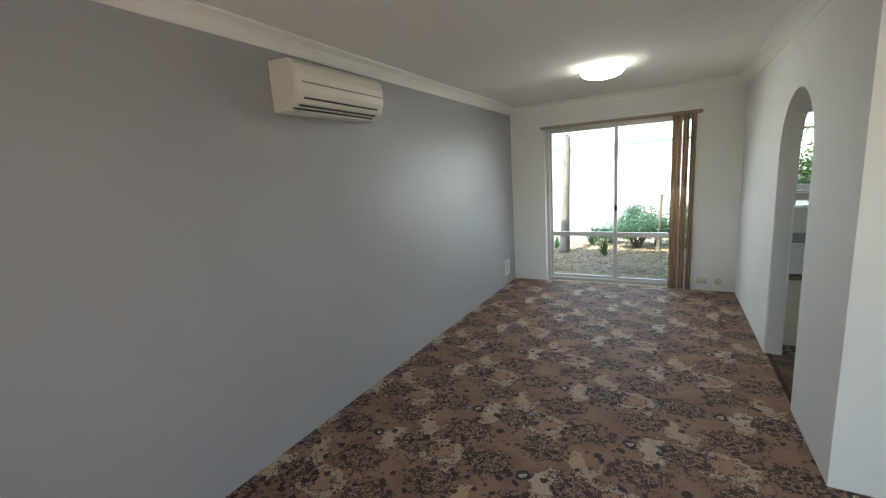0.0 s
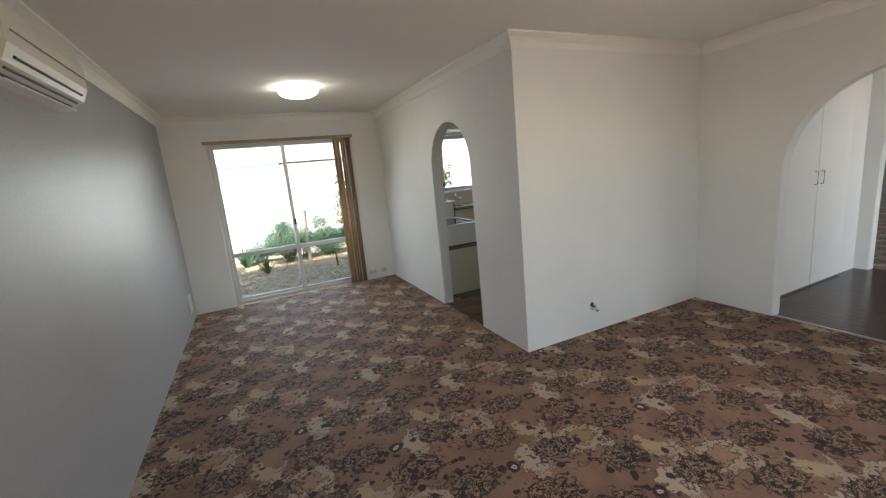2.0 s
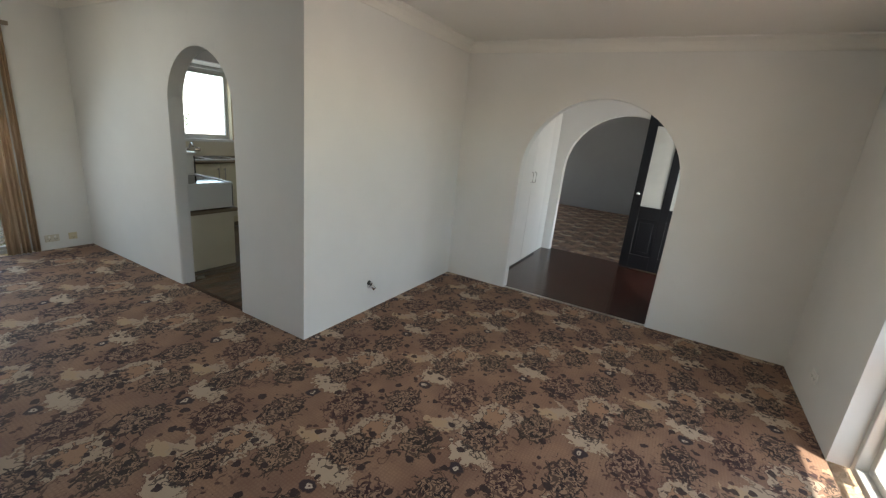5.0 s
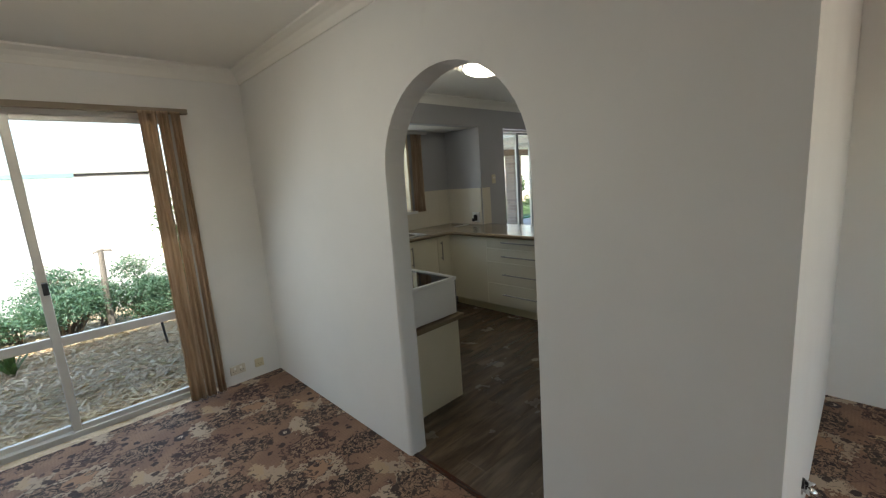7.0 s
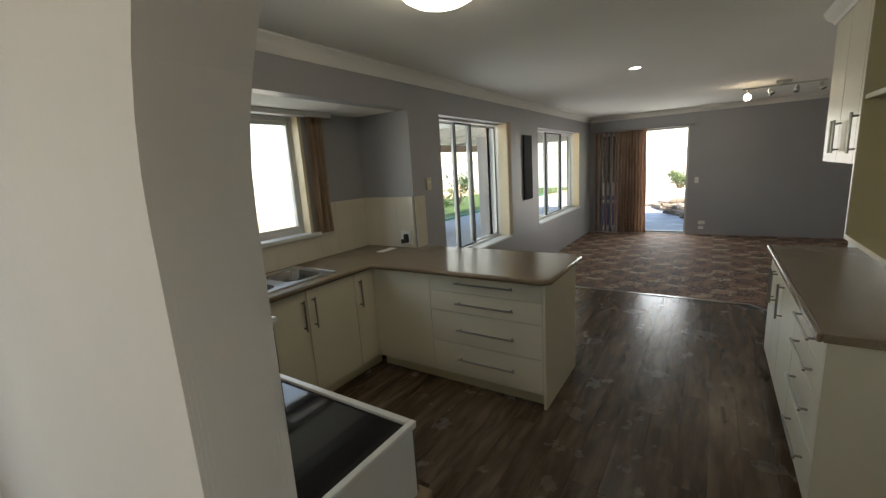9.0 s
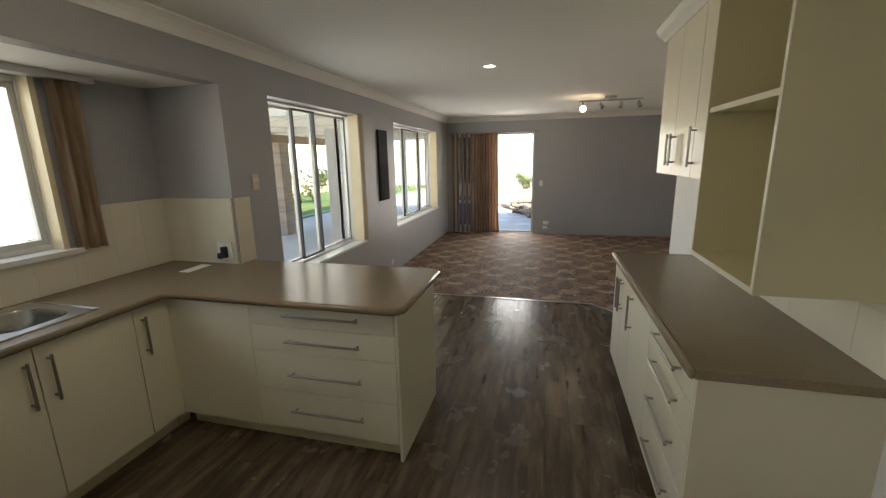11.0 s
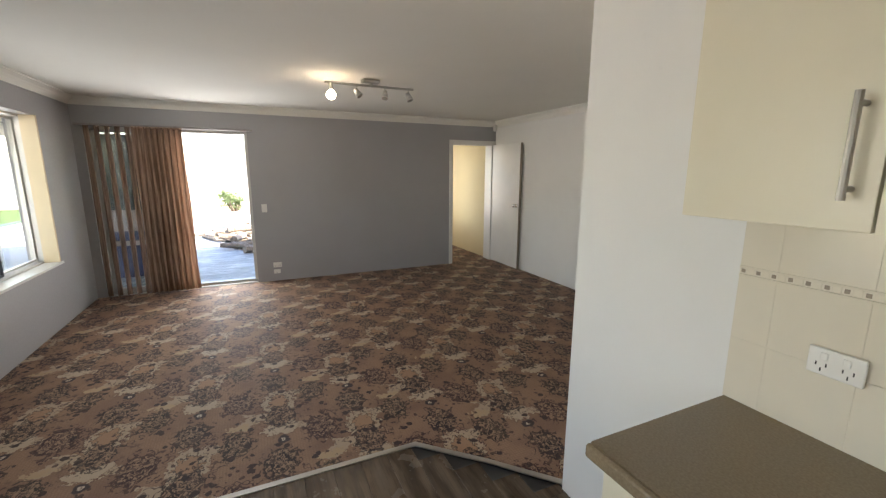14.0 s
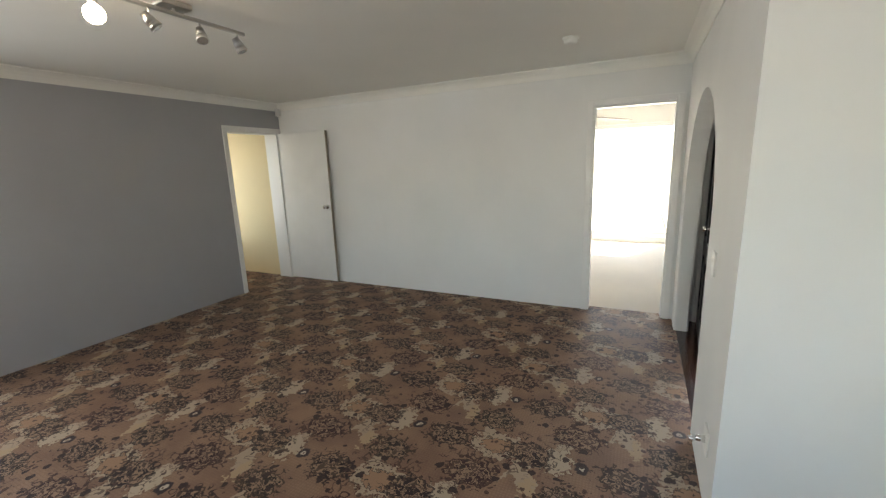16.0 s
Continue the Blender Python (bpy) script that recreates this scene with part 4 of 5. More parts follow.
gas = thing("gas_outlet", "chrome gas bayonet outlet on a cut-out in white wall", "gas outlet", (2.62, 3.02, 0.23))
part("plate", tube(bmesh.new(), (2.62, 3.02, 0.23), (2.62, 3.014, 0.23), 0.034, 0.03, 20), STEEL, gas)
part("bayonet", tube(tube(bmesh.new(), (2.62, 3.014, 0.23), (2.63, 2.97, 0.2), 0.019, 0.016, 12), (2.62, 3.01, 0.25), (2.6, 2.985, 0.262), 0.012, 0.01, 10), CHROME, gas, "", True)
# black disc on the wall face stands in for the cut-out's inner shade
part("dark_recess", tube(bmesh.new(), (2.605, 3.02, 0.252), (2.605, 3.012, 0.252), 0.022, 0.02, 14), BLACK, gas)
gas = thing("gas_outlet", "chrome gas bayonet on a white plate low beside the arch", "gas outlet", (6.22, 2.95, 0.3))
part("plate", boxes((6.22, 6.23, 2.9, 3.0, 0.24, 0.36), bevel=0.003), WHITE_PLASTIC, gas)
part("bayonet", tube(tube(bmesh.new(), (6.23, 2.95, 0.3), (6.265, 2.95, 0.3), 0.016, 0.014, 12), (6.265, 2.95, 0.3), (6.29, 2.95, 0.285), 0.012, 0.016, 12), CHROME, gas, "", True)

sm = thing("smoke_alarm", "round white smoke alarm on the ceiling", "smoke alarm", (7.09, 1.58, H))
part("base", lathe(bmesh.new(), [(0.0, -0.012), (0.058, -0.012), (0.06, 0.0)], 28, (7.09, 1.58, H)), WHITE_PLASTIC, sm, "", True)
part("cover", lathe(bmesh.new(), [(0.05, -0.012), (0.048, -0.035), (0.03, -0.042), (0.0, -0.043)], 28, (7.09, 1.58, H)), WHITE_PLASTIC, sm, "", True)
sn = thing("motion_sensor", "small white alarm sensor on a bracket in the corner", "alarm sensor", (11.1, 0.63, 2.3))
part("body", boxes((11.06, 11.11, 0.6, 0.66, 2.27, 2.37), bevel=0.012), WHITE_PLASTIC, sn)
part("bracket", tube(bmesh.new(), (11.1, 0.63, 2.34), (11.15, 0.57, 2.36), 0.012), WHITE_PLASTIC, sn)

MATTE_BLACK = paint("matte black steel", (0.009, 0.009, 0.01), 0.75)
board = thing("wall_heater", "tall narrow black louvred wall panel on grey wall", "wall panel", (7.4, 6.38, 1.1))
part("body", boxes((7.31, 7.62, 6.357, 6.38, 1.08, 1.99), bevel=0.004), MATTE_BLACK, board)
part("face", boxes((7.325, 7.605, 6.353, 6.358, 1.55, 1.975), bevel=0.002), MATTE_BLACK, board)
for k in range(17):
    part("slat", boxes((7.33, 7.6, 6.347, 6.358, 1.1 + k * 0.026, 1.116 + k * 0.026)), paint("black louvre", (0.009, 0.009, 0.01), 0.8) if k == 0 else bpy.data.materials["black louvre"], board)

# ---- air conditioner ----
ac = thing("air_conditioner", "white split-system air conditioner high on the grey wall", "air conditioner", (-0.8, 2.75, 2.0))
bm = bmesh.new()
slab(bm, [(-0.8, 2.0), (-0.69, 2.0), (-0.625, 2.04), (-0.6, 2.1), (-0.597, 2.19), (-0.61, 2.245), (-0.64, 2.272), (-0.8, 2.28)], "y", 2.35, 3.15)
bmesh.ops.bevel(bm, geom=[e for e in bm.edges if abs(e.verts[0].co.y - e.verts[1].co.y) < 1e-5], offset=0.008, segments=2, affect="EDGES")
part("casing", bm, paint("aged white plastic", (0.7, 0.67, 0.58), 0.35), ac)
part("panel_line", boxes((-0.6, -0.5945, 2.4, 3.13, 2.145, 2.151)), paint("grey seam", (0.25, 0.24, 0.22), 0.6), ac)
bm = bmesh.new()
for k, (x, z) in enumerate(((-0.612, 2.065), (-0.64, 2.028), (-0.665, 2.013))):
    tube(bm, (x, 2.42 - 0.02 * k, z), (x, 3.08, z), 0.006, 0.006, 6)
part("louvre", bm, BLACK, ac)
part("lower_flap", boxes((-0.71, -0.65, 2.42, 3.1, 1.993, 2.0), bevel=0.002), WHITE_PLASTIC, ac)


# ---- curtains and blinds ----
def drape(name, label, along, fixed, a, b, z0, z1, folds, depth, material, skew=0.0, category="curtain", spread=0.0):
    """A pleated cloth with thickness. along: the axis it hangs along; skew: how far its free end sweeps out at the foot."""
    t = thing(name, label, category, ((a + b) / 2, fixed, z0) if along == "x" else (fixed, (a + b) / 2, z0))
    bm = bmesh.new()
    n, rows = folds * 8, 14
    grid = []
    jitter = [random.uniform(0.6, 1.25) for _ in range(folds + 2)]
    for j in range(rows + 1):
        h = j / rows
        line = []
        for i in range(n + 1):
            s = i / n
            k = s * folds
            amp = depth * jitter[int(k)] * (0.75 + 0.35 * (1 - h))
            pos = a + (b - a) * (s + 0.012 * math.sin(9 * h + i * 0.7)) + skew * (1 - h) ** 1.6 * (1 - s if skew < 0 else s)
            offv = amp * math.sin(2 * math.pi * k) + 0.006 * math.sin(5 * h + k * 2.1) + spread * (1 - h) ** 2 * s
            z = z0 + (z1 - z0) * h
            line.append(bm.verts.new((pos, fixed + offv, z) if along == "x" else (fixed + offv, pos, z)))
        grid.append(line)
    for j in range(rows):
        for i in range(n):
            bm.faces.new((grid[j][i], grid[j][i + 1], grid[j + 1][i + 1], grid[j + 1][i]))
    cloth = part("cloth", bm, material, t, "", True)
    sol = cloth.modifiers.new("thickness", "SOLIDIFY")
    sol.thickness = 0.0015
    hd = (a, b, fixed - 0.006, fixed + 0.006, z1 - 0.012, z1 + 0.008) if along == "x" else (fixed - 0.006, fixed + 0.006, a, b, z1 - 0.012, z1 + 0.008)
    part("heading_tape", boxes(hd, bevel=0.002), material, t)
    return t


random.seed(4)
for a, b in ((1.2, 1.3), (1.305, 1.37), (1.385, 1.44)):
    drape("curtain_strip", "tan cloth strip bunched loosely beside the garden door", "x", 6.3, a, b, 0.02, 2.1, 2, 0.022, BLIND)
drape("curtain", "tan striped curtain hanging pleated across the patio door", "y", 11.07, 5.26, 5.79, 0.02, 2.11, 9, 0.028, CURTAIN, -0.03)
for k in range(5):
    y = 5.8 + k * 0.1
    drape("curtain_strip", "narrow tan curtain strip hanging with gaps beside it", "y", 11.09, y, y + 0.055, 0.02, 2.11, 1, 0.016, SHEER, category="curtain")
drape("blind", "brown cloth blind stacked beside the kitchen window", "x", 6.94, 4.05, 4.22, 1.12, 2.1, 3, 0.02, BLIND, category="blind")
drape("curtain", "tan curtain at the bright bedroom window", "x", -3.3, 8.3, 8.75, 0.01, 2.15, 5, 0.03, CURTAIN)


# ---- kitchen ----
def bar_handle(parent, a, b, out, stand=0.032, r=0.0068):
    """A round bar on two posts."""
    a, b, out = Vector(a), Vector(b), Vector(out)
    d = (b - a).normalized()
    bm = bmesh.new()
    tube(bm, a + out * stand, b + out * stand, r, r, 10)
    for p in (a + d * 0.02, b - d * 0.02):
        tube(bm, p, p + out * stand, r * 0.85, r * 0.85, 8)
    return part("handle", bm, HANDLE_STEEL, parent, "brushed steel bar handle")


def unit_y(name, label, x0, x1, front, back, z0, z1, doors, kick=True, group="kitchen cabinets", body_top=None):
    """A cabinet facing along y. doors: (x0, x1, z0, z1, handle) with handle = None, ('v', x, za, zb) or ('h', xa, xb, z)."""
    s = 1 if front > back else -1
    t = thing(name, label, "cabinet", ((x0 + x1) / 2, front, z0 if not kick else 0), 0, group)
    lo, hi = sorted((back, front - s * 0.02))
    part("body", boxes((x0, x1, lo, hi, z0 + (0.1 if kick else 0), body_top or z1)), CABINET, t)
    if kick:
        lo, hi = sorted((back, front - s * 0.06))
        part("kickboard", boxes((x0, x1, lo, hi, 0.0, 0.1)), CABINET_DEEP, t)
    lo, hi = sorted((front - s * 0.0185, front))
    for d in doors:
        o = part("drawer" if d[4] and d[4][0] == "h" else "cabinet_door", boxes((d[0] + 0.0022, d[1] - 0.0022, lo, hi, d[2] + 0.0022, d[3] - 0.0022), bevel=0.0018), CABINET, t)
        if d[4] and d[4][0] == "v":
            bar_handle(o, (d[4][1], front, d[4][2]), (d[4][1], front, d[4][3]), (0, s, 0))
        elif d[4]:
            bar_handle(o, (d[4][1], front, d[4][3]), (d[4][2], front, d[4][3]), (0, s, 0))
    return t


# right bench: drawers, doors, top
R0, R1 = 3.715, 3.165
unit_y("drawer_cabinet", "cream four-drawer kitchen cabinet under the brown bench", 3.74, 4.38, R0, R1, 0, 0.862, [(3.74, 4.38, a, b, ("h", 3.88, 4.24, h)) for a, b, h in ((0.735, 0.862, 0.805), (0.585, 0.735, 0.665), (0.345, 0.585, 0.475), (0.1, 0.345, 0.24))])
part("end_panel", boxes((3.722, 3.739, R1, R0, 0.0, 0.862)), CABINET, bpy.data.objects["drawer_cabinet"])
unit_y("base_cabinet", "cream single-door kitchen cabinet under the brown bench", 4.38, 4.86, R0, R1, 0, 0.862, [(4.38, 4.86, 0.1, 0.862, ("v", 4.81, 0.57, 0.79))])
unit_y("base_cabinet", "cream double-door kitchen cabinet under the brown bench", 4.86, 5.49, R0, R1, 0, 0.862, [(4.86, 5.175, 0.1, 0.862, ("v", 5.135, 0.57, 0.79)), (5.175, 5.49, 0.1, 0.862, ("v", 5.215, 0.57, 0.79))])
bt = thing("benchtop", "brown speckled laminate benchtop with a rounded front edge", "benchtop", (4.6, 3.45, 0.862))
part("top", boxes((3.71, 5.527, 3.162, 3.728, 0.862, 0.9), bevel=0.003), BENCH, bt)
edge = boxes((3.71, 5.527, 3.7285, 3.748, 0.861, 0.9005), bevel=0.008)
part("front_edge", edge, BENCH, bt)

# open tower and wall cabinets
tw = thing("microwave_tower", "empty open cream shelf unit hung above the bench", "shelf unit", (4.1, 3.36, 1.15))
TW0, TW1 = 3.79, 4.42
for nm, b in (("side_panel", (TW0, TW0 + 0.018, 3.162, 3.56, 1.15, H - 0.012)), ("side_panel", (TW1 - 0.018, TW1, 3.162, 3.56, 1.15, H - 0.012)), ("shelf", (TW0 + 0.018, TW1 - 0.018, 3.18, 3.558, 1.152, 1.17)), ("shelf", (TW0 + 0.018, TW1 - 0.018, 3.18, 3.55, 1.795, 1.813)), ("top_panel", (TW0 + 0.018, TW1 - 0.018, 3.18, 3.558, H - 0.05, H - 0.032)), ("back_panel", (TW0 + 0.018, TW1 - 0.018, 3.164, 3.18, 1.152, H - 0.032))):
    part(nm, boxes(b, bevel=0.0015), CABINET_DEEP, tw)
part("front_edging", boxes((TW0, TW0 + 0.018, 3.56, 3.564, 1.15, H - 0.012), (TW1 - 0.018, TW1, 3.56, 3.564, 1.15, H - 0.012), (TW0 + 0.018, TW1 - 0.018, 3.56, 3.564, 1.15, 1.172), (TW0 + 0.018, TW1 - 0.018, 3.552, 3.556, 1.793, 1.815)), CABINET, tw, "pale cream edging")
for x in (TW0 + 0.03, TW1 - 0.03):
    for y in (3.25, 3.5):
        part("shelf_pin", tube(bmesh.new(), (x, y, 1.787), (x + (0.012 if x > 4.1 else -0.012), y, 1.787), 0.004, 0.004, 6), STEEL, tw)
wall_plate("power_outlet", "white power outlet inside the empty shelf unit", "power outlet", (4.1, 3.18, 1.6), (0, 1), 0.09, 0.06, None, 0, 1)

UC = 3.495
unit_y("wall_cabinet", "cream double-door wall cabinet with steel bar handles", 4.785, 5.51, UC, 3.165, 1.49, 2.36, [(4.785, 5.147, 1.49, 2.36, ("v", 5.11, 1.55, 1.74)), (5.147, 5.51, 1.49, 2.36, ("v", 5.187, 1.55, 1.74))], False)
unit_y("wall_cabinet", "cream single-door wall cabinet beside the open shelves", 4.424, 4.784, UC, 3.165, 1.49, 2.36, [(4.424, 4.784, 1.49, 2.36, ("v", 4.75, 1.55, 1.76))], False)
cap = thing("cabinet_cornice", "white moulded cornice above the wall cabinets", "cornice", (4.97, 3.4, 2.36))
bm = bmesh.new()
slab(bm, [(3.165, 2.36), (3.5, 2.36), (3.51, 2.375), (3.545, 2.4), (3.56, 2.43), (3.56, H - 0.002), (3.165, H - 0.002)], "x", 4.424, 5.575)
part("moulding", bm, CEILING, cap)

# north bench under the window, and the peninsula
F = 6.385
unit_y("base_cabinet", "cream narrow kitchen cabinet beside the cooker", 2.64, 2.96, F, 6.97, 0, 0.862, [(2.64, 2.96, 0.1, 0.862, None)], body_top=0.8)
unit_y("base_cabinet", "cream double-door cabinet below the sink", 2.96, 3.87, F, 6.97, 0, 0.862, [(2.96, 3.42, 0.1, 0.862, ("v", 3.375, 0.58, 0.8)), (3.42, 3.87, 0.1, 0.862, ("v", 3.465, 0.58, 0.8))], body_top=0.7)
unit_y("base_cabinet", "cream single-door corner kitchen cabinet", 3.87, 4.09, F, 6.97, 0, 0.862, [(3.87, 4.09, 0.1, 0.862, ("v", 3.915, 0.58, 0.8))])
PF = 4.085
pen = thing("drawer_cabinet", "cream peninsula cabinet with four wide drawers", "cabinet", (PF, 5.4, 0), 0, "kitchen cabinets")
part("body", boxes((PF + 0.02, 4.76, 4.97, 6.38, 0.1, 0.862)), CABINET, pen)
part("kickboard", boxes((PF + 0.06, 4.74, 4.98, 6.38, 0.0, 0.1)), CABINET_DEEP, pen)
part("end_panel", boxes((PF - 0.002, 4.762, 4.95, 4.968, 0.0, 0.862), bevel=0.001), CABINET, pen)
for a, b, h in ((0.735, 0.862, 0.81), (0.585, 0.735, 0.66), (0.345, 0.585, 0.46), (0.1, 0.345, 0.235)):
    o = part("drawer", boxes((PF, PF + 0.0185, 4.9715, 5.8285, a + 0.0015, b - 0.0015), bevel=0.0015), CABINET, pen)
    bar_handle(o, (PF, 5.16, h), (PF, 5.6, h), (-1, 0, 0))
part("corner_post", boxes((PF - 0.006, PF + 0.03, 6.375, 6.42, 0.1, 0.862)), CABINET, pen)
part("corner_kick", boxes((PF - 0.01, PF + 0.07, 6.44, 6.5, 0.0, 0.1)), CABINET_DEEP, pen)
part("filler_panel", boxes((PF, PF + 0.0185, 5.8315, 6.38, 0.1, 0.86), bevel=0.0015), CABINET, pen)

bt = thing("benchtop", "brown speckled L-shaped laminate benchtop round the sink", "benchtop", (4.3, 6.2, 0.862))
bm = bmesh.new()
slab(bm, [(4.05, 4.96), (4.09, 4.92), (4.78, 4.92), (4.815, 4.955), (4.815, 6.376), (4.696, 6.376), (4.696, 6.976), (3.74, 6.976), (3.74, 6.355), (4.05, 6.355)], "z", 0.862, 0.9)
part("top", bm, BENCH, bt)
part("top_end", boxes((2.62, 2.72, 6.355, 6.976, 0.862, 0.9)), BENCH, bt)
part("top_front", boxes((2.72, 3.74, 6.355, 6.45, 0.862, 0.9)), BENCH, bt)
part("top_back", boxes((2.72, 3.74, 6.9, 6.976, 0.862, 0.9)), BENCH, bt)
bm = bmesh.new()
bend(bm, [(2.62, 6.355, 0.881), (4.05, 6.355, 0.881), (4.05, 4.96, 0.881), (4.09, 4.92, 0.881), (4.78, 4.92, 0.881), (4.815, 4.955, 0.881), (4.815, 6.37, 0.881)], 0.0188, 10)
part("rolled_edge", bm, BENCH, bt, "", True)


# ---- sink ----
def basin(bm, x0, x1, y0, y1, top, depth):
    """A bowl pressed down from a rounded mouth."""
    rings = []
    for inset, z in ((0.0, top), (0.006, top - 0.008), (0.012, top - depth * 0.7), (0.03, top - depth * 0.95), (0.06, top - depth)):
        ring = []
        r = 0.085
        for cx, cy, a0 in ((x1 - r, y1 - r, 0), (x0 + r, y1 - r, 90), (x0 + r, y0 + r, 180), (x1 - r, y0 + r, 270)):
            for k in range(6):
                a = radians(a0 + 18 * k)
                ring.append(bm.verts.new((cx + (r - inset) * math.cos(a), cy + (r - inset) * math.sin(a), z)))
        rings.append(ring)
    for a, b in zip(rings, rings[1:]):
        for k in range(len(a)):
            bm.faces.new((a[k], a[(k + 1) % len(a)], b[(k + 1) % len(b)], b[k]))
    bm.faces.new(rings[-1])
    return rings[0]


sink = thing("sink", "stainless steel double-bowl sink with a ribbed drainer", "sink", (3.23, 6.67, 0.9))
SX0, SX1, SY0, SY1 = 2.72, 3.74, 6.45, 6.9
# same steel, darkened in colour to give the bowls their dim reflections
BOWL_SHADE_STEEL = paint("brushed steel darkened for bowl shade", (0.36, 0.36, 0.36), 0.24, 0.1, 1.0)
BOWLS = ((3.07, 3.31, 3.02, 3.355, 0.15), (3.395, 3.69, 3.355, SX1 + 0.012, 0.17))
rim = bmesh.new()
for x0, x1, c0, c1, dp in BOWLS:
    scratch = bmesh.new()
    ring = basin(scratch, x0, x1, SY0 + 0.05, SY1 - 0.06, 0.904, dp)
    inner = [rim.verts.new(v.co) for v in ring]
    outer = [rim.verts.new((x, y, 0.904)) for x, y in ((c0, SY0 - 0.012), (c1, SY0 - 0.012), (c1, SY1 + 0.012), (c0, SY1 + 0.012))]
    edges = [rim.edges.new((loop[k], loop[(k + 1) % len(loop)])) for loop in (inner, outer) for k in range(len(loop))]
    bmesh.ops.triangle_fill(rim, edges=edges, use_beauty=True)
    scratch.free()
bmesh.ops.recalc_face_normals(rim, faces=rim.faces[:])
for b in ((SX0 - 0.012, 3.02, SY0 - 0.012, SY0 + 0.025, 0.899, 0.904), (SX0 - 0.012, 3.02, SY1 - 0.03, SY1 + 0.012, 0.899, 0.904), (SX0 - 0.012, SX0 + 0.02, SY0 + 0.025, SY1 - 0.03, 0.899, 0.904)):
    box(rim, *b)
part("rim", rim, STEEL, sink)
part("bead", boxes((SX0 - 0.014, SX1 + 0.014, SY0 - 0.016, SY0 - 0.008, 0.899, 0.908), (SX0 - 0.014, SX1 + 0.014, SY1 + 0.008, SY1 + 0.016, 0.899, 0.908), (SX1 + 0.006, SX1 + 0.016, SY0 - 0.008, SY1 + 0.008, 0.899, 0.908), bevel=0.003), STEEL, sink, "raised steel edge")
for x0, x1, c0, c1, dp in BOWLS:
    bm = bmesh.new()
    basin(bm, x0, x1, SY0 + 0.05, SY1 - 0.06, 0.904, dp)
    bwl = part("bowl", bm, BOWL_SHADE_STEEL, sink, "", True)
    part("waste", lathe(bmesh.new(), [(0.0, 0.0), (0.03, 0.0), (0.038, 0.004), (0.04, 0.0)], 20, ((x0 + x1) / 2, 6.66, 0.904 - dp + 0.001)), CHROME, bwl, "", True)
drainer = part("drainer", boxes((SX0 + 0.02, 3.02, SY0 + 0.025, SY1 - 0.03, 0.892, 0.896)), STEEL, sink)
for k in range(9):
    y = SY0 + 0.06 + k * 0.037
    part("rib", tube(bmesh.new(), (SX0 + 0.05, y, 0.896), (3.0, y, 0.896), 0.005, 0.005, 6), STEEL, drainer)

tap = thing("tap_set", "chrome wall-mounted sink tap with two round handles", "tap", (3.3, 6.96, 1.0))
bm = bmesh.new()
bend(bm, [(3.3, 6.965, 1.0), (3.3, 6.93, 1.0), (3.3, 6.905, 1.02), (3.3, 6.89, 1.06), (3.3, 6.865, 1.085), (3.3, 6.83, 1.085), (3.3, 6.81, 1.06), (3.3, 6.805, 1.035)], 0.011, 12)
part("spout", bm, CHROME, tap, "", True)
part("rose", tube(bmesh.new(), (3.3, 6.966, 1.0), (3.3, 6.95, 1.0), 0.03, 0.024, 18), CHROME, tap, "", True)
for x in (3.17, 3.43):
    bm = tube(tube(bmesh.new(), (x, 6.966, 1.0), (x, 6.955, 1.0), 0.03, 0.026, 18), (x, 6.955, 1.0), (x, 6.92, 1.0), 0.014, 0.018, 14)
    tube(bm, (x, 6.92, 1.0), (x, 6.895, 1.0), 0.028, 0.03, 12)
    tube(bm, (x, 6.895, 1.0), (x, 6.885, 1.0), 0.03, 0.016, 12)
    part("tap_handle", bm, CHROME, tap, "", True)

# ---- cooker on its low bench ----
pl = thing("low_cabinet", "low cream cabinet with a brown top carrying the cooker", "cabinet", (2.3, 5.2, 0))
part("body", boxes((2.022, 2.575, 4.835, 6.2, 0.0, 0.565), bevel=0.001), CABINET, pl)
part("top", boxes((2.022, 2.62, 4.815, 6.2, 0.565, 0.602), bevel=0.008), BENCH, pl)
ck = thing("cooker", "white upright cooker with black hob and raised glass-topped oven", "cooker", (2.3, 5.4, 0.602))
part("hob_body", boxes((2.06, 2.57, 4.835, 5.49, 0.612, 0.845), bevel=0.006), ENAMEL, ck)
part("hob_rim", boxes((2.05, 2.58, 4.828, 4.85, 0.845, 0.868), (2.05, 2.58, 5.47, 5.49, 0.845, 0.868), (2.05, 2.07, 4.85, 5.47, 0.845, 0.868), (2.555, 2.58, 4.85, 5.47, 0.845, 0.868), bevel=0.004), ENAMEL, ck)
part("hob_glass", boxes((2.07, 2.555, 4.85, 5.47, 0.846, 0.858)), BLACK_GLASS, ck, "black ceramic hob")
part("hob_front", boxes((2.57, 2.582, 4.842, 5.484, 0.615, 0.84), bevel=0.002), BLACK, ck, "dark glass door")
part("oven_body", boxes((2.04, 2.57, 5.492, 6.19, 0.612, 1.07), bevel=0.006), ENAMEL, ck)
part("oven_front", boxes((2.57, 2.59, 5.5, 6.18, 0.63, 1.055), bevel=0.003), BLACK, ck, "black oven front")
part("oven_top", boxes((2.03, 2.6, 5.482, 6.2, 1.07, 1.095), bevel=0.008), ENAMEL, ck)
part("glass_lid", boxes((2.06, 2.565, 5.53, 6.15, 1.095, 1.101), bevel=0.002), paint("pale reflective glass lid", (0.5, 0.52, 0.5), 0.03, 0.02, 0.0, 0.0), ck, "shiny glass lid")
part("foot", boxes((2.08, 2.55, 4.86, 6.17, 0.6, 0.613)), BLACK, ck)

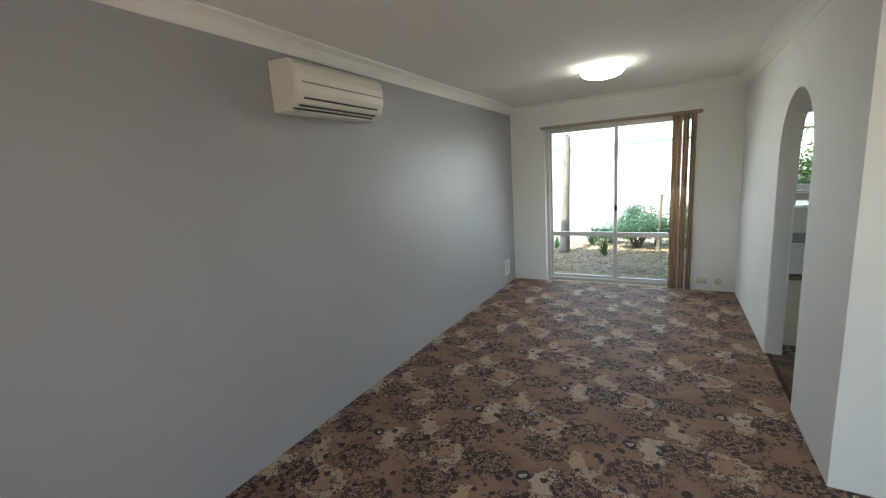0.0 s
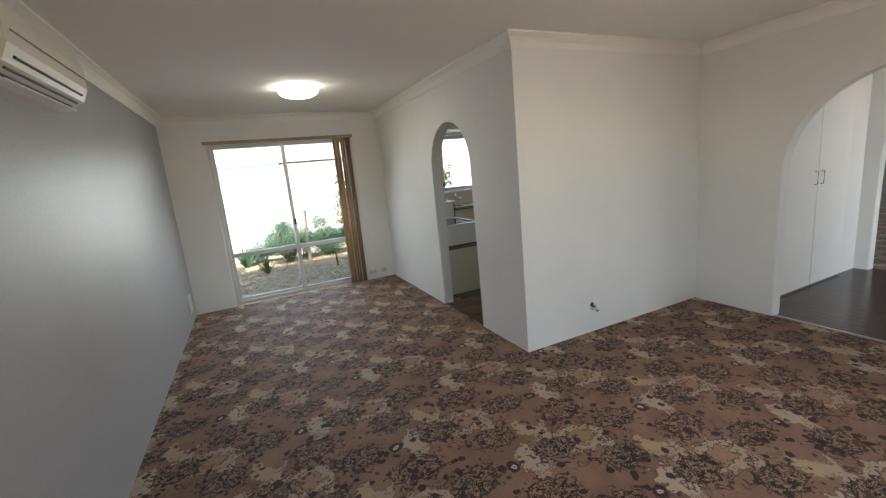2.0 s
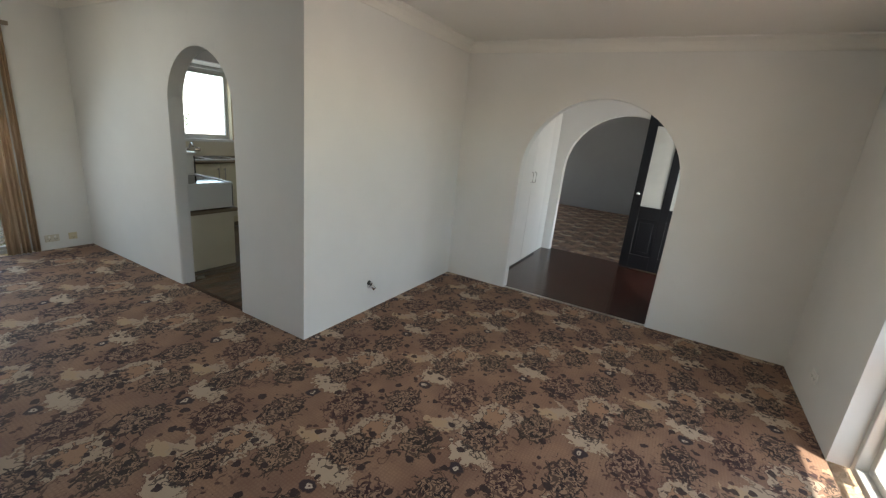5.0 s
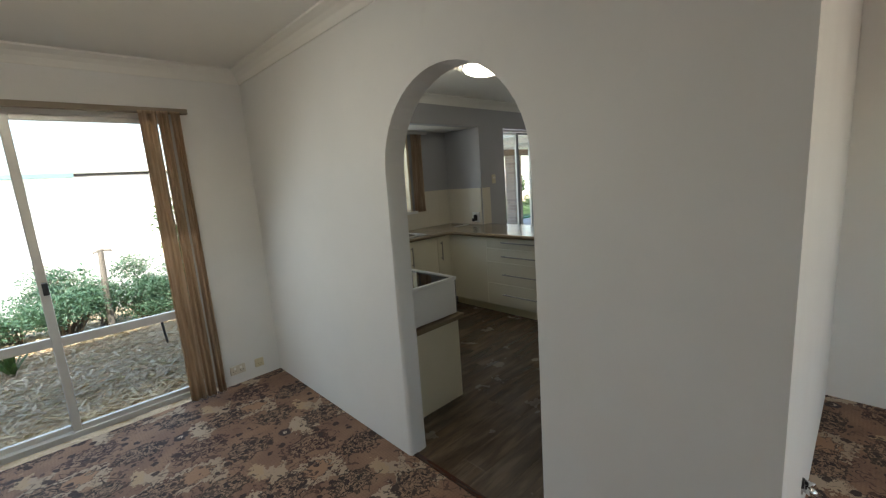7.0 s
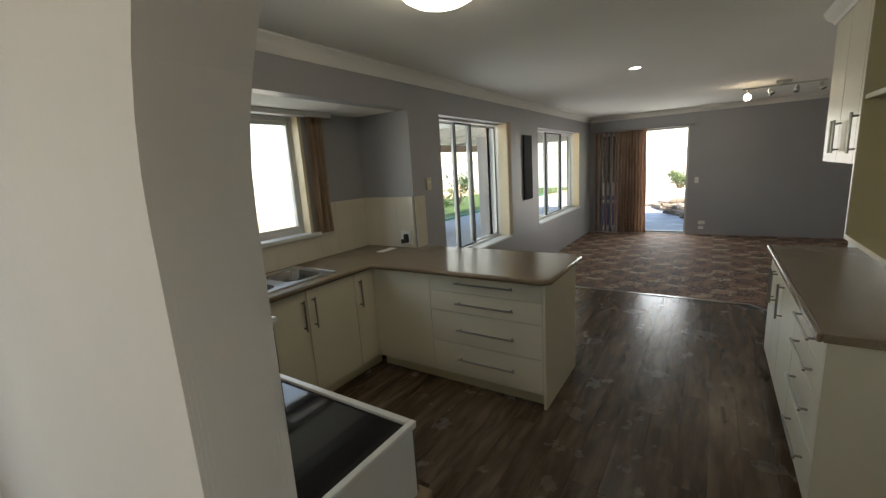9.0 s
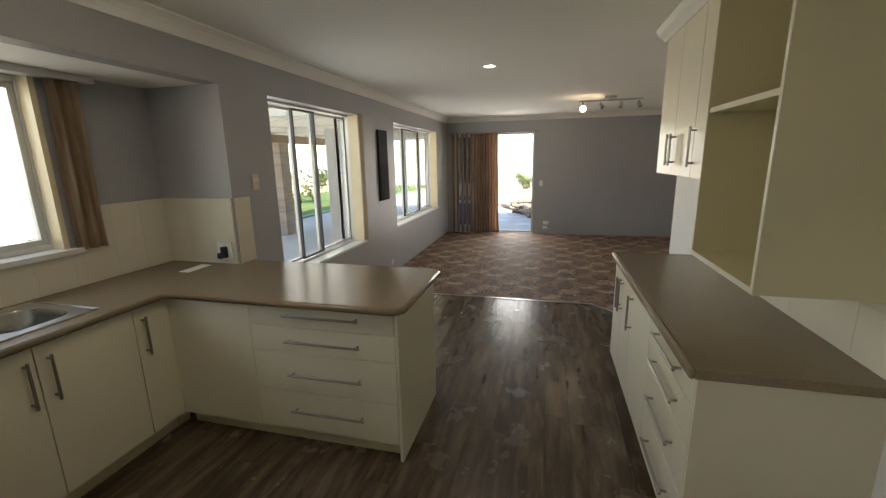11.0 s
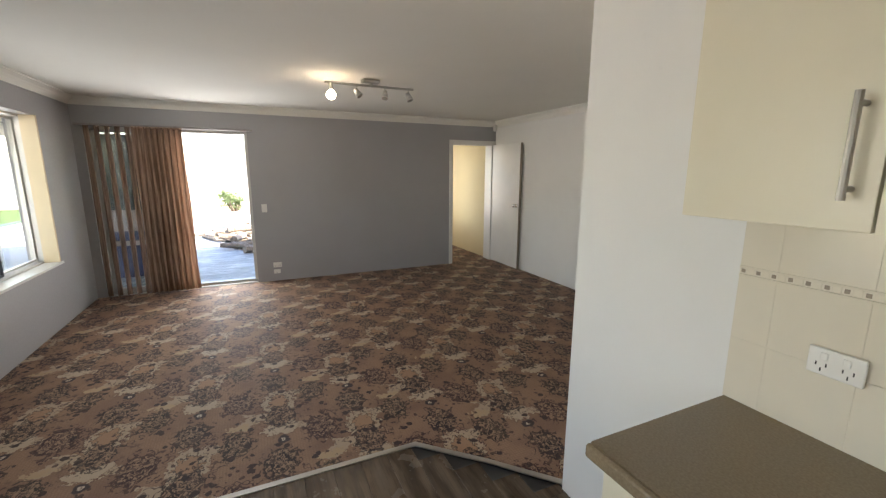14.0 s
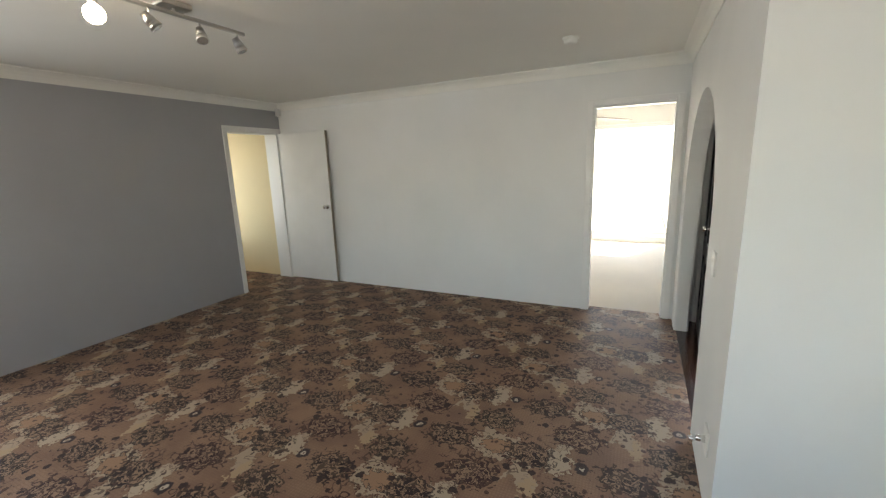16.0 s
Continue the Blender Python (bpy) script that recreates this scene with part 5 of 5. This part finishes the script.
# ---- things on the bench ----
jack = thing("power_outlet", "white outlet box with a black plug by the bench", "power outlet", (4.68, 6.5, 0.99))
part("box", boxes((4.672, 4.7, 6.42, 6.54, 0.93, 1.06), bevel=0.004), WHITE_PLASTIC, jack)
part("plug", boxes((4.64, 4.673, 6.45, 6.49, 0.95, 1.03), bevel=0.006), BLACK, jack, "black plug")
part("lower_plug", boxes((4.65, 4.673, 6.495, 6.53, 0.94, 0.98), bevel=0.004), BLACK, jack, "black plug")
card = thing("paper_card", "small white card lying on the brown bench", "card", (4.5, 6.6, 0.9))
part("sheet", boxes((4.42, 4.62, 6.56, 6.64, 0.9005, 0.903)), WHITE_PLASTIC, card)

# ---- outside ----
def leaves(bm, centre, size, count, leaf, rnd, clumps=7):
    """Many small folded leaves gathered in uneven clumps."""
    centre, size = Vector(centre), Vector(size)
    heads = []
    for _ in range(clumps):
        d = Vector((rnd.gauss(0, 1), rnd.gauss(0, 1), rnd.gauss(0, 0.8))).normalized() * rnd.uniform(0.35, 0.75)
        heads.append((Vector((d.x * size.x, d.y * size.y, d.z * size.z)) + centre, rnd.uniform(0.3, 0.55)))
    for _ in range(count):
        c, s = rnd.choice(heads)
        d = Vector((rnd.gauss(0, 1), rnd.gauss(0, 1), rnd.gauss(0, 1))).normalized() * (rnd.random() ** 0.45) * s
        p = c + Vector((d.x * size.x, d.y * size.y, d.z * size.z))
        e = Euler((rnd.uniform(-1, 1), rnd.uniform(-1, 1), rnd.uniform(0, 6.28))).to_matrix()
        ln = leaf * rnd.uniform(0.6, 1.3)
        w = ln * 0.32
        v = [bm.verts.new(p + e @ Vector(q)) for q in ((-ln / 2, 0, 0), (0, w, 0.15 * ln), (ln / 2, 0, 0), (0, -w, 0.15 * ln))]
        bm.faces.new((v[0], v[2], v[1]))
        bm.faces.new((v[0], v[3], v[2]))
    return heads


def shrub(label, at, size, count, leaf, material, seed, clumps=7, name="shrub"):
    rnd = random.Random(seed)
    t = thing(name, label, "shrub", at)
    bm = bmesh.new()
    centre = Vector(at) + Vector((0, 0, size[2]))
    heads = leaves(bm, centre, size, count, leaf, rnd, clumps)
    part("foliage", bm, material, t)
    bm = bmesh.new()
    for c, _ in heads:
        a = Vector(at) + Vector((rnd.uniform(-0.08, 0.08), rnd.uniform(-0.08, 0.08), -0.02))
        m = (a + c) / 2 + Vector((rnd.uniform(-0.1, 0.1), rnd.uniform(-0.1, 0.1), 0.05))
        bend(bm, [a, m, c], [0.018, 0.012, 0.005], 6)
    part("stems", bm, BARK, t)
    return t


def spiky(label, at, height, count, material, seed):
    rnd = random.Random(seed)
    t = thing("spiky_plant", label, "plant", at, 0, "spiky garden plants")
    bm = bmesh.new()
    for _ in range(count):
        a, lean = rnd.uniform(0, 6.28), rnd.uniform(0.1, 0.9)
        ln = height * rnd.uniform(0.6, 1.1)
        w = 0.022
        side = Vector((-math.sin(a), math.cos(a), 0))
        pts = [Vector(at) + Vector((math.cos(a) * lean * ln * s, math.sin(a) * lean * ln * s, ln * (s - 0.45 * lean * s * s))) for s in (0, 0.35, 0.7, 1.0)]
        ws = (w * 0.8, w, w * 0.6, 0.001)
        v = [(bm.verts.new(p - side * k), bm.verts.new(p + side * k)) for p, k in zip(pts, ws)]
        for (p, q), (r, s) in zip(v, v[1:]):
            bm.faces.new((p, q, s, r))
    part("blades", bm, material, t)
    return t


GZ = -0.12
shrub("blue-green rounded shrub in straw mulch", (0.62, 9.6, GZ), (0.66, 0.5, 0.45), 17000, 0.03, LEAF_BLUE, 1, 18)
shrub("green rounded shrub in straw mulch", (1.5, 9.75, GZ), (0.62, 0.45, 0.5), 15000, 0.032, LEAF_BLUE, 2, 18)
shrub("low blue-green shrub beside the garden path", (0.1, 10.1, GZ), (0.5, 0.35, 0.24), 5000, 0.032, LEAF_BLUE, 3, 12)
shrub("tall leafy green shrub beside the dining window", (2.3, 9.4, GZ), (0.6, 0.5, 1.15), 3200, 0.075, LEAF, 5, 12)
shrub("thin young shrub tied to a stake", (0.95, 9.95, GZ), (0.22, 0.2, 0.55), 320, 0.06, LEAF_BLUE, 9, 6)
spiky("spiky green strap-leaved plant in mulch", (0.15, 8.75, GZ), 0.34, 26, LEAF, 6)
spiky("grey-green spiky plant at the garden edge", (-0.2, 9.7, GZ), 0.55, 34, LEAF_BLUE, 7)
spiky("small spiky plant in straw mulch", (-0.9, 9.3, GZ), 0.4, 24, LEAF_BLUE, 8)
tr = thing("tree_trunk", "rough brown tree trunk standing bare in mulch", "tree", (-0.65, 8.95, GZ))
part("trunk", bend(bmesh.new(), [(-0.65, 8.95, GZ - 0.05), (-0.64, 8.95, GZ + 0.12), (-0.62, 8.96, 0.6), (-0.6, 8.95, 1.2), (-0.58, 8.96, 1.8), (-0.57, 8.95, 2.15), (-0.57, 8.95, 2.2)], [0.125, 0.105, 0.085, 0.075, 0.07, 0.065, 0.04], 14), POST_WOOD, tr, "", True)
st = thing("garden_stake", "weathered timber stake with a short crossbar", "stake", (1.02, 9.4, GZ))
part("post", bend(bmesh.new(), [(1.02, 9.4, GZ - 0.05), (1.03, 9.4, 0.4), (1.06, 9.4, 0.95)], [0.04, 0.035, 0.03], 8), POST_WOOD, st)
part("crossbar", bend(bmesh.new(), [(0.98, 9.4, 0.93), (1.06, 9.39, 0.96), (1.17, 9.38, 0.94)], 0.018, 6), POST_WOOD, st)
st = thing("garden_spike", "thin dark metal spike standing in mulch", "garden spike", (1.42, 8.45, GZ))
part("rod", tube(bmesh.new(), (1.42, 8.45, GZ - 0.02), (1.4, 8.45, 0.14), 0.013, 0.013, 8), BLACK, st)
shed = thing("shed", "long white garden shed with a blue-green gutter", "shed", (-2, 19, GZ))
part("wall", boxes((-14, 9, 19, 21, -0.15, 2.3)), paint("white shed cladding", (0.8, 0.8, 0.79), 0.6), shed)
part("roof", boxes((-14.2, 9.2, 18.7, 21.2, 2.4, 2.48)), COOL_WHITE, shed)
part("gutter", boxes((-14.2, 1.4, 18.62, 18.72, 2.28, 2.41), bevel=0.01), paint("blue-green gutter", (0.18, 0.28, 0.28), 0.5), shed)
shrub("dense leafy camellia bush outside the kitchen window", (3.55, 8.75, GZ), (0.9, 0.5, 0.95), 8500, 0.08, LEAF, 11, 24)
shrub("tall pale shrub beyond the kitchen window", (4.6, 14.0, GZ), (1.2, 0.6, 1.5), 900, 0.09, LEAF, 12, 10)

setting("roof_eave", boxes((-1.7, 1.88, 6.63, 7.45, 2.3, 2.4), (-1.7, 1.88, 7.45, 7.55, 2.28, 2.42), bevel=0.004), TRIM, "white boxed eave over the garden door", "eave")

# bark chips on the mulch near the garden door
rnd = random.Random(77)
bm = bmesh.new()
for _ in range(15000):
    p = Vector((rnd.uniform(-2.2, 3.0), 6.75 + 3.6 * rnd.random() ** 1.2, GZ + rnd.uniform(0.004, 0.03)))
    e = Euler((rnd.uniform(-0.9, 0.9), rnd.uniform(-0.45, 0.45), rnd.uniform(0, 6.28))).to_matrix()
    ln, w = rnd.uniform(0.015, 0.075), rnd.uniform(0.004, 0.015)
    v = [bm.verts.new(p + e @ Vector(q)) for q in ((-ln, -w, 0), (ln, -w * 0.6, 0.004), (ln, w * 0.7, 0), (-ln, w, 0.004))]
    bm.faces.new((v[0], v[1], v[2]))
    bm.faces.new((v[0], v[2], v[3]))
CHIP = make_leaf("bark chip", (0.9, 0.75, 0.55), (0.48, 0.3, 0.18))
tagged(part("bark_chips", bm, CHIP), "loose straw-coloured bark chips on garden ground", "mulch", "", "stuff")

# patio roof, beams, brick columns
ROOF_SHEET = paint("pale translucent roofing", (0.75, 0.75, 0.72), 0.5)
rt = ROOF_SHEET.node_tree
tl = rt.nodes.new("ShaderNodeBsdfTranslucent")
tl.inputs[0].default_value = (0.6, 0.58, 0.5, 1)
mx = rt.nodes.new("ShaderNodeMixShader")
mx.inputs[0].default_value = 0.35
rt.links.new(rt.nodes["Principled BSDF"].outputs[0], mx.inputs[1])
rt.links.new(tl.outputs[0], mx.inputs[2])
rt.links.new(mx.outputs[0], rt.nodes["Material Output"].inputs[0])
roof = thing("patio_roof", "pale patio roof sheets on timber beams", "patio roof", (9.5, 9, 2.3))
bm = bmesh.new()
for k in range(17):
    y = 6.64 + k * 0.24
    z = 2.42 - k * 0.012
    box(bm, 6.9, 16.0, y, y + 0.232, z, z + 0.012)
part("roof_sheet", bm, ROOF_SHEET, roof)
for x in (7.2, 8.8, 10.4, 12.0, 13.6, 15.2):
    part("rafter", boxes((x, x + 0.045, 6.64, 10.4, 2.2, 2.3)), TRIM, roof)
part("beam", boxes((6.9, 16.0, 10.2, 10.29, 2.02, 2.2)), paint("brown timber beam", (0.3, 0.22, 0.15), 0.7), roof)


def brick_column(at):
    t = thing("brick_column", "grey-brown brick patio column with pale mortar", "column", (at[0], at[1], -0.06), 0, "patio columns")
    o = part("mortar_core", boxes((-0.162, 0.162, -0.162, 0.162, 0, 2.08)), MORTAR)
    o.parent = t
    me = bpy.data.meshes.new("brick")
    bm = bmesh.new()
    box(bm, -0.11, 0.11, -0.055, 0.055, 0, 0.074, 0.004, 1)
    bm.to_mesh(me)
    bm.free()
    me.materials.append(BRICK)
    for k in range(24):
        for j in range(4):
            b = new("brick", me)
            b.parent = t
            a = 90 * j + (90 if k % 2 else 0)
            b.matrix_basis = pose(0, 0, k * 0.086 + 0.005, 0, 0, a) @ pose(-0.06, 0.116 if k % 2 == 0 else 0.116, 0)
    return t


for at in ((10.55, 10.15), (13.9, 10.15), (7.2, 10.15)):
    brick_column(at)
hw = thing("hot_water_unit", "beige outdoor hot water unit with a white label", "water heater", (7.25, 6.8, -0.06))
part("casing", boxes((7.02, 7.5, 6.64, 6.95, -0.06, 2.0), bevel=0.012), HEATER, hw)
part("label_plate", boxes((7.014, 7.021, 6.7, 6.8, 1.32, 1.5)), WHITE_PLASTIC, hw)
part("label_bar", boxes((7.011, 7.0145, 6.71, 6.79, 1.45, 1.48)), paint("pale blue print", (0.2, 0.4, 0.6), 0.5), hw)
part("grille", boxes(*[(7.012, 7.021, 6.7, 6.85, 0.1 + 0.03 * k, 0.115 + 0.03 * k) for k in range(9)]), BLACK, hw)
part("latch", boxes((7.0, 7.02, 6.72, 6.85, 1.22, 1.24), bevel=0.003), STEEL, hw)

for k, (x, y, s) in enumerate(((9.5, 13.0, 1.0), (12.0, 13.4, 1.25), (14.8, 13.0, 1.1), (17.5, 13.6, 1.4), (20.0, 12.0, 1.3))):
    shrub("yellow-green garden shrub beyond the patio", (x, y, GZ), (0.7 * s, 0.6 * s, 0.75 * s), 900, 0.11, LEAF, 20 + k, 9)
fence = thing("fence", "white sunlit boundary fence behind the patio garden", "fence", (15, 24, GZ))
for k in range(40):
    part("panel", boxes((2 + k * 0.9, 2.88 + k * 0.9, 24, 24.04, -0.15, 1.9)), bpy.data.materials["white shed cladding"], fence)
fence = thing("fence", "white sunlit boundary fence east of the yard", "fence", (30, 5, GZ))
for k in range(30):
    part("panel", boxes((28, 28.04, -8 + k * 0.9, -7.12 + k * 0.9, -0.15, 1.9)), bpy.data.materials["white shed cladding"], fence)

# weathered deck under the carport
def make_deck():
    """Grey boards with grain along their length; sky tint and highlights painted in."""
    n = Nodes("grey deck board with sky tint")
    p, r = n.place(), n.chance()
    q = n.vec("ADD", n.vec("MULTIPLY", p, (1.0, 0.09, 1.0)), n.node("ShaderNodeCombineXYZ", 0.0, n.math("MULTIPLY", r, 43.0), 0.0).outputs[0])
    g = n.noise(q, 26, 6, 0.7, 0.3)
    # the blue of the sky's light is mixed into the board colours
    c = n.mix(n.step(g, 0.35, 0.65), (0.2, 0.23, 0.27), (0.46, 0.5, 0.56))
    # blotchy pale highlights, painted as colour
    c = n.mix(n.step(n.noise(n.vec("MULTIPLY", p, (1.0, 0.4, 1.0)), 3.2, 4, 0.7), 0.48, 0.62, 0, 0.7), c, (0.66, 0.7, 0.74))
    n.bump(g, 0.4, 0.004)
    return n.done(c, n.step(g, 0.3, 0.7, 0.35, 0.6))


DECK = make_deck()
deck = thing("deck", "weathered grey timber deck outside the patio door", "deck", (14, 5, -0.06))
for k in range(26):
    x = 11.42 + k * 0.205
    part("board", boxes((x, x + 0.196, 2.2, 7.4, -0.058, -0.035), bevel=0.003), DECK, deck)
# dark screened unit standing behind the curtain
scr = thing("outdoor_screen", "dark glazed outdoor screen with blue base and pale band", "screen", (12.5, 6.2, -0.035))
part("base_panel", boxes((12.4, 12.46, 5.62, 6.9, -0.035, 0.68), bevel=0.005), paint("deep blue panel", (0.05, 0.06, 0.14), 0.5), scr)
part("band", boxes((12.395, 12.465, 5.62, 6.9, 0.68, 1.0), bevel=0.005), paint("pale pink band", (0.42, 0.34, 0.33), 0.6), scr)
part("glazing", boxes((12.42, 12.44, 5.66, 6.86, 1.0, 2.1)), paint("dark tinted glazing", (0.03, 0.04, 0.045), 0.15), scr)
for y in (5.62, 6.24, 6.86):
    part("stile", boxes((12.4, 12.46, y, y + 0.04, 1.0, 2.14), bevel=0.004), DARK_ALU, scr)
# firewood and pot plant east of the house
rnd = random.Random(31)
for k in range(44):
    layer = 0 if k < 33 else (1 if k < 42 else 2)
    x, y = 15.7 + rnd.gauss(0, 0.8 - 0.2 * layer), 4.8 + rnd.gauss(0, 0.4 - 0.1 * layer)
    z = -0.035 + 0.075 + 0.1 * layer
    a, ln, r = rnd.uniform(0, 3.14), rnd.uniform(0.3, 0.6), rnd.uniform(0.05, 0.09)
    lg = thing("firewood_log", "pale split firewood log lying on the patio", "log", (x, y, z - 0.07), 0, "scattered firewood")
    d = Vector((math.cos(a), math.sin(a), rnd.uniform(-0.05, 0.15))) * ln / 2
    part("wood", tube(bmesh.new(), Vector((x, y, z)) - d, Vector((x, y, z)) + d, r, r * 0.9, 7), LOG_WOOD, lg)
shrub("green leafy pot plant behind the firewood", (18.2, 5.0, 0.4), (0.42, 0.5, 0.36), 900, 0.085, LEAF_PALE, 40, 12, "pot_plant")
part("pot", lathe(bmesh.new(), [(0.0, -0.06), (0.16, -0.06), (0.22, 0.3), (0.24, 0.42), (0.21, 0.42), (0.19, 0.3), (0.0, 0.28)], 20, (18.2, 5.0, 0)), paint("white glazed pot", (0.75, 0.73, 0.7), 0.4), bpy.data.objects["pot_plant"], "", True)
SLAT = paint("weathered roof slat", (0.34, 0.31, 0.28), 0.7, 0.2)
awn = thing("carport", "weathered slatted carport roof beyond the patio door", "carport", (15, 5.0, -0.06))
for k in range(32):
    part("slat", boxes((11.42, 14.1, 1.62 + k * 0.2, 1.81 + k * 0.2, 2.3, 2.32)), SLAT, awn)
for x in (12.8, 14.04):
    part("post", boxes((x, x + 0.06, 7.9, 7.96, -0.06, 2.3)), TRIM, awn)
part("end_beam", boxes((11.42, 14.1, 1.5, 1.6, 2.26, 2.36)), TRIM, awn)

# porch: cream brick wall seen through the front sliding door
pw = thing("porch_wall", "low cream brick porch wall in patchy sun", "wall", (0.5, -3.2, -0.05))
part("core", boxes((-1.5, 1.2, -3.31, -3.2, -0.05, 1.6)), MORTAR, pw)
me = bpy.data.meshes.new("brick")
bm = bmesh.new()
box(bm, -0.113, 0.113, -0.008, 0.008, 0, 0.076, 0.003, 1)
bm.to_mesh(me)
bm.free()
me.materials.append(BRICK_PALE)
for r in range(19):
    for c in range(11):
        b = new("brick", me)
        b.parent = pw
        b.matrix_parent_inverse = pw.matrix_basis.inverted()
        b.matrix_basis = pose(-1.38 + c * 0.24 + (0.12 if r % 2 else 0) - 0.06, -3.196, -0.045 + r * 0.086)

# bedroom fan blade hub
fan = thing("ceiling_fan", "dark wooden ceiling fan in the bright bedroom", "ceiling fan", (7.3, -1.6, H))
part("rod", tube(bmesh.new(), (7.3, -1.6, 2.2), (7.3, -1.6, H), 0.012), STEEL, fan)
part("motor", lathe(bmesh.new(), [(0, 2.1), (0.09, 2.11), (0.1, 2.16), (0.08, 2.21), (0, 2.22)], 20, (7.3, -1.6, 0)), paint("dark fan brown", (0.06, 0.03, 0.02), 0.4), fan, "", True)
for k in range(4):
    bl = part("blade", boxes((0.1, 0.58, -0.06, 0.06, 0.0, 0.008), bevel=0.003), bpy.data.materials["dark fan brown"])
    bl.parent = fan
    bl.matrix_basis = pose(0, 0, 2.15 - H, 0, 6, 90 * k + 20)


# ---- pieces of floors and walls ----
def plank_mesh(w, d, material):
    me = bpy.data.meshes.new("plank")
    bm = bmesh.new()
    box(bm, 0, w, 0, d, -0.006, 0, 0.0012, 1)
    bm.to_mesh(me)
    bm.free()
    me.materials.append(material)
    return me


def lay_planks(parent, rects, width, length, material, along="x"):
    """Boards in staggered rows clipped to rectangles (x0, x1, y0, y1)."""
    rnd = random.Random(3)
    for x0, x1, y0, y1 in rects:
        a0, a1, b0, b1 = (x0, x1, y0, y1) if along == "x" else (y0, y1, x0, x1)
        b = b0
        while b < b1 - 0.004:
            w = min(width, b1 - b)
            a = a0 - rnd.uniform(0, length)
            while a < a1:
                s, e = max(a, a0), min(a + length, a1)
                if e - s > 0.01:
                    ob = new("plank", plank_mesh(e - s - 0.0008, w - 0.0008, material) if along == "x" else plank_mesh(w - 0.0008, e - s - 0.0008, material))
                    ob.location = (s, b, 0) if along == "x" else (b, s, 0)
                    ob.parent = parent
                a += length
            b += width


lay_planks(floor_kitchen, [(1.93, 6.2, 3.16, 6.5)], 0.15, 0.92, VINYL)
for k in range(22):
    y0 = 3.16 + k * 0.15
    y1 = min(y0 + 0.15, 6.38)
    x1 = 6.86 if y0 > 3.7 else 6.26 + (y0 - 3.16) * 1.03
    lay_planks(floor_kitchen, [(6.2, x1, y0, y1)], 0.15, 0.92, VINYL)
lay_planks(floor_hall, [(4.06, 6.2, 0.57, 2.55)], 0.1, 1.3, HALL_FLOOR, "y")


def lay_tiles(name, label, axis, face, out, a0, a1, z0, z1, tile, border=None):
    """Glazed wall tiles on a grout bed."""
    t = setting(name, boxes((a0, a1, *sorted((face, face + out * 0.0108)), z0, z1)) if axis == "y" else boxes((*sorted((face, face + out * 0.0108)), a0, a1, z0, z1)), GROUT, label, "wall tiles")
    z = z0
    rows = []
    while z < z1 - 0.01:
        if border and abs(z - border) < 0.02:
            rows.append((z, z + 0.02, True))
            z += 0.02
            continue
        top = min(z + tile, z1, border if border and z < border - 0.01 else 9)
        rows.append((z, top, False))
        z = top
    for z, top, special in rows:
        a = a0
        step = 0.02 if special else tile
        while a < a1 - 0.006:
            e = min(a + step, a1)
            dark = special and round((a - a0) / step) % 2 == 0
            key = "%s %.3f %.3f %d" % (axis, e - a, top - z, dark)
            me = TILE_MESHES.get(key)
            if me is None:
                bm = bmesh.new()
                g = 0.0045 if dark else 0.0006
                if axis == "y":
                    box(bm, g, e - a - g, -0.004, 0.004, g, top - z - g, 0.0006, 1)
                else:
                    box(bm, -0.004, 0.004, g, e - a - g, g, top - z - g, 0.0006, 1)
                me = bpy.data.meshes.new("tile")
                bm.to_mesh(me)
                bm.free()
                me.materials.append(TILE_BORDER if dark else TILE)
                TILE_MESHES[key] = me
            ob = new("tile", me)
            ob.location = (a, face + out * 0.008, z) if axis == "y" else (face + out * 0.008, a, z)
            ob.parent = t
            a = e


TILE_MESHES = {}
lay_tiles("wall_tiles_bench", "glossy cream tiles with a patterned border above the bench", "y", 3.16, 1, 4.43, 5.53, 0.9, 1.49, 0.2, 1.3)
lay_tiles("wall_tiles_near", "glossy cream tiles below the open shelf unit", "y", 3.16, 1, 3.73, 4.43, 0.9, 1.15, 0.2)
lay_tiles("wall_tiles_window", "cream tiles under the kitchen window", "y", 6.98, -1, 2.03, 4.09, 0.9, 1.1, 0.2)
lay_tiles("wall_tiles_bay", "cream tiles beside the kitchen window", "y", 6.98, -1, 4.09, 4.69, 0.9, 1.37, 0.2)
lay_tiles("wall_tiles_return", "cream tiles on the bay return wall", "x", 4.7, -1, 6.39, 6.97, 0.9, 1.37, 0.2)
lay_tiles("wall_tiles_end", "cream tiles at the end of the peninsula", "y", 6.38, -1, 4.71, 4.86, 0.9, 1.37, 0.2)
for z in (1.297, 1.322):
    part("border_line", boxes((4.43, 5.53, 3.168, 3.1755, z - 0.003, z + 0.003), bevel=0.001), TILE, bpy.data.objects["wall_tiles_bench"])
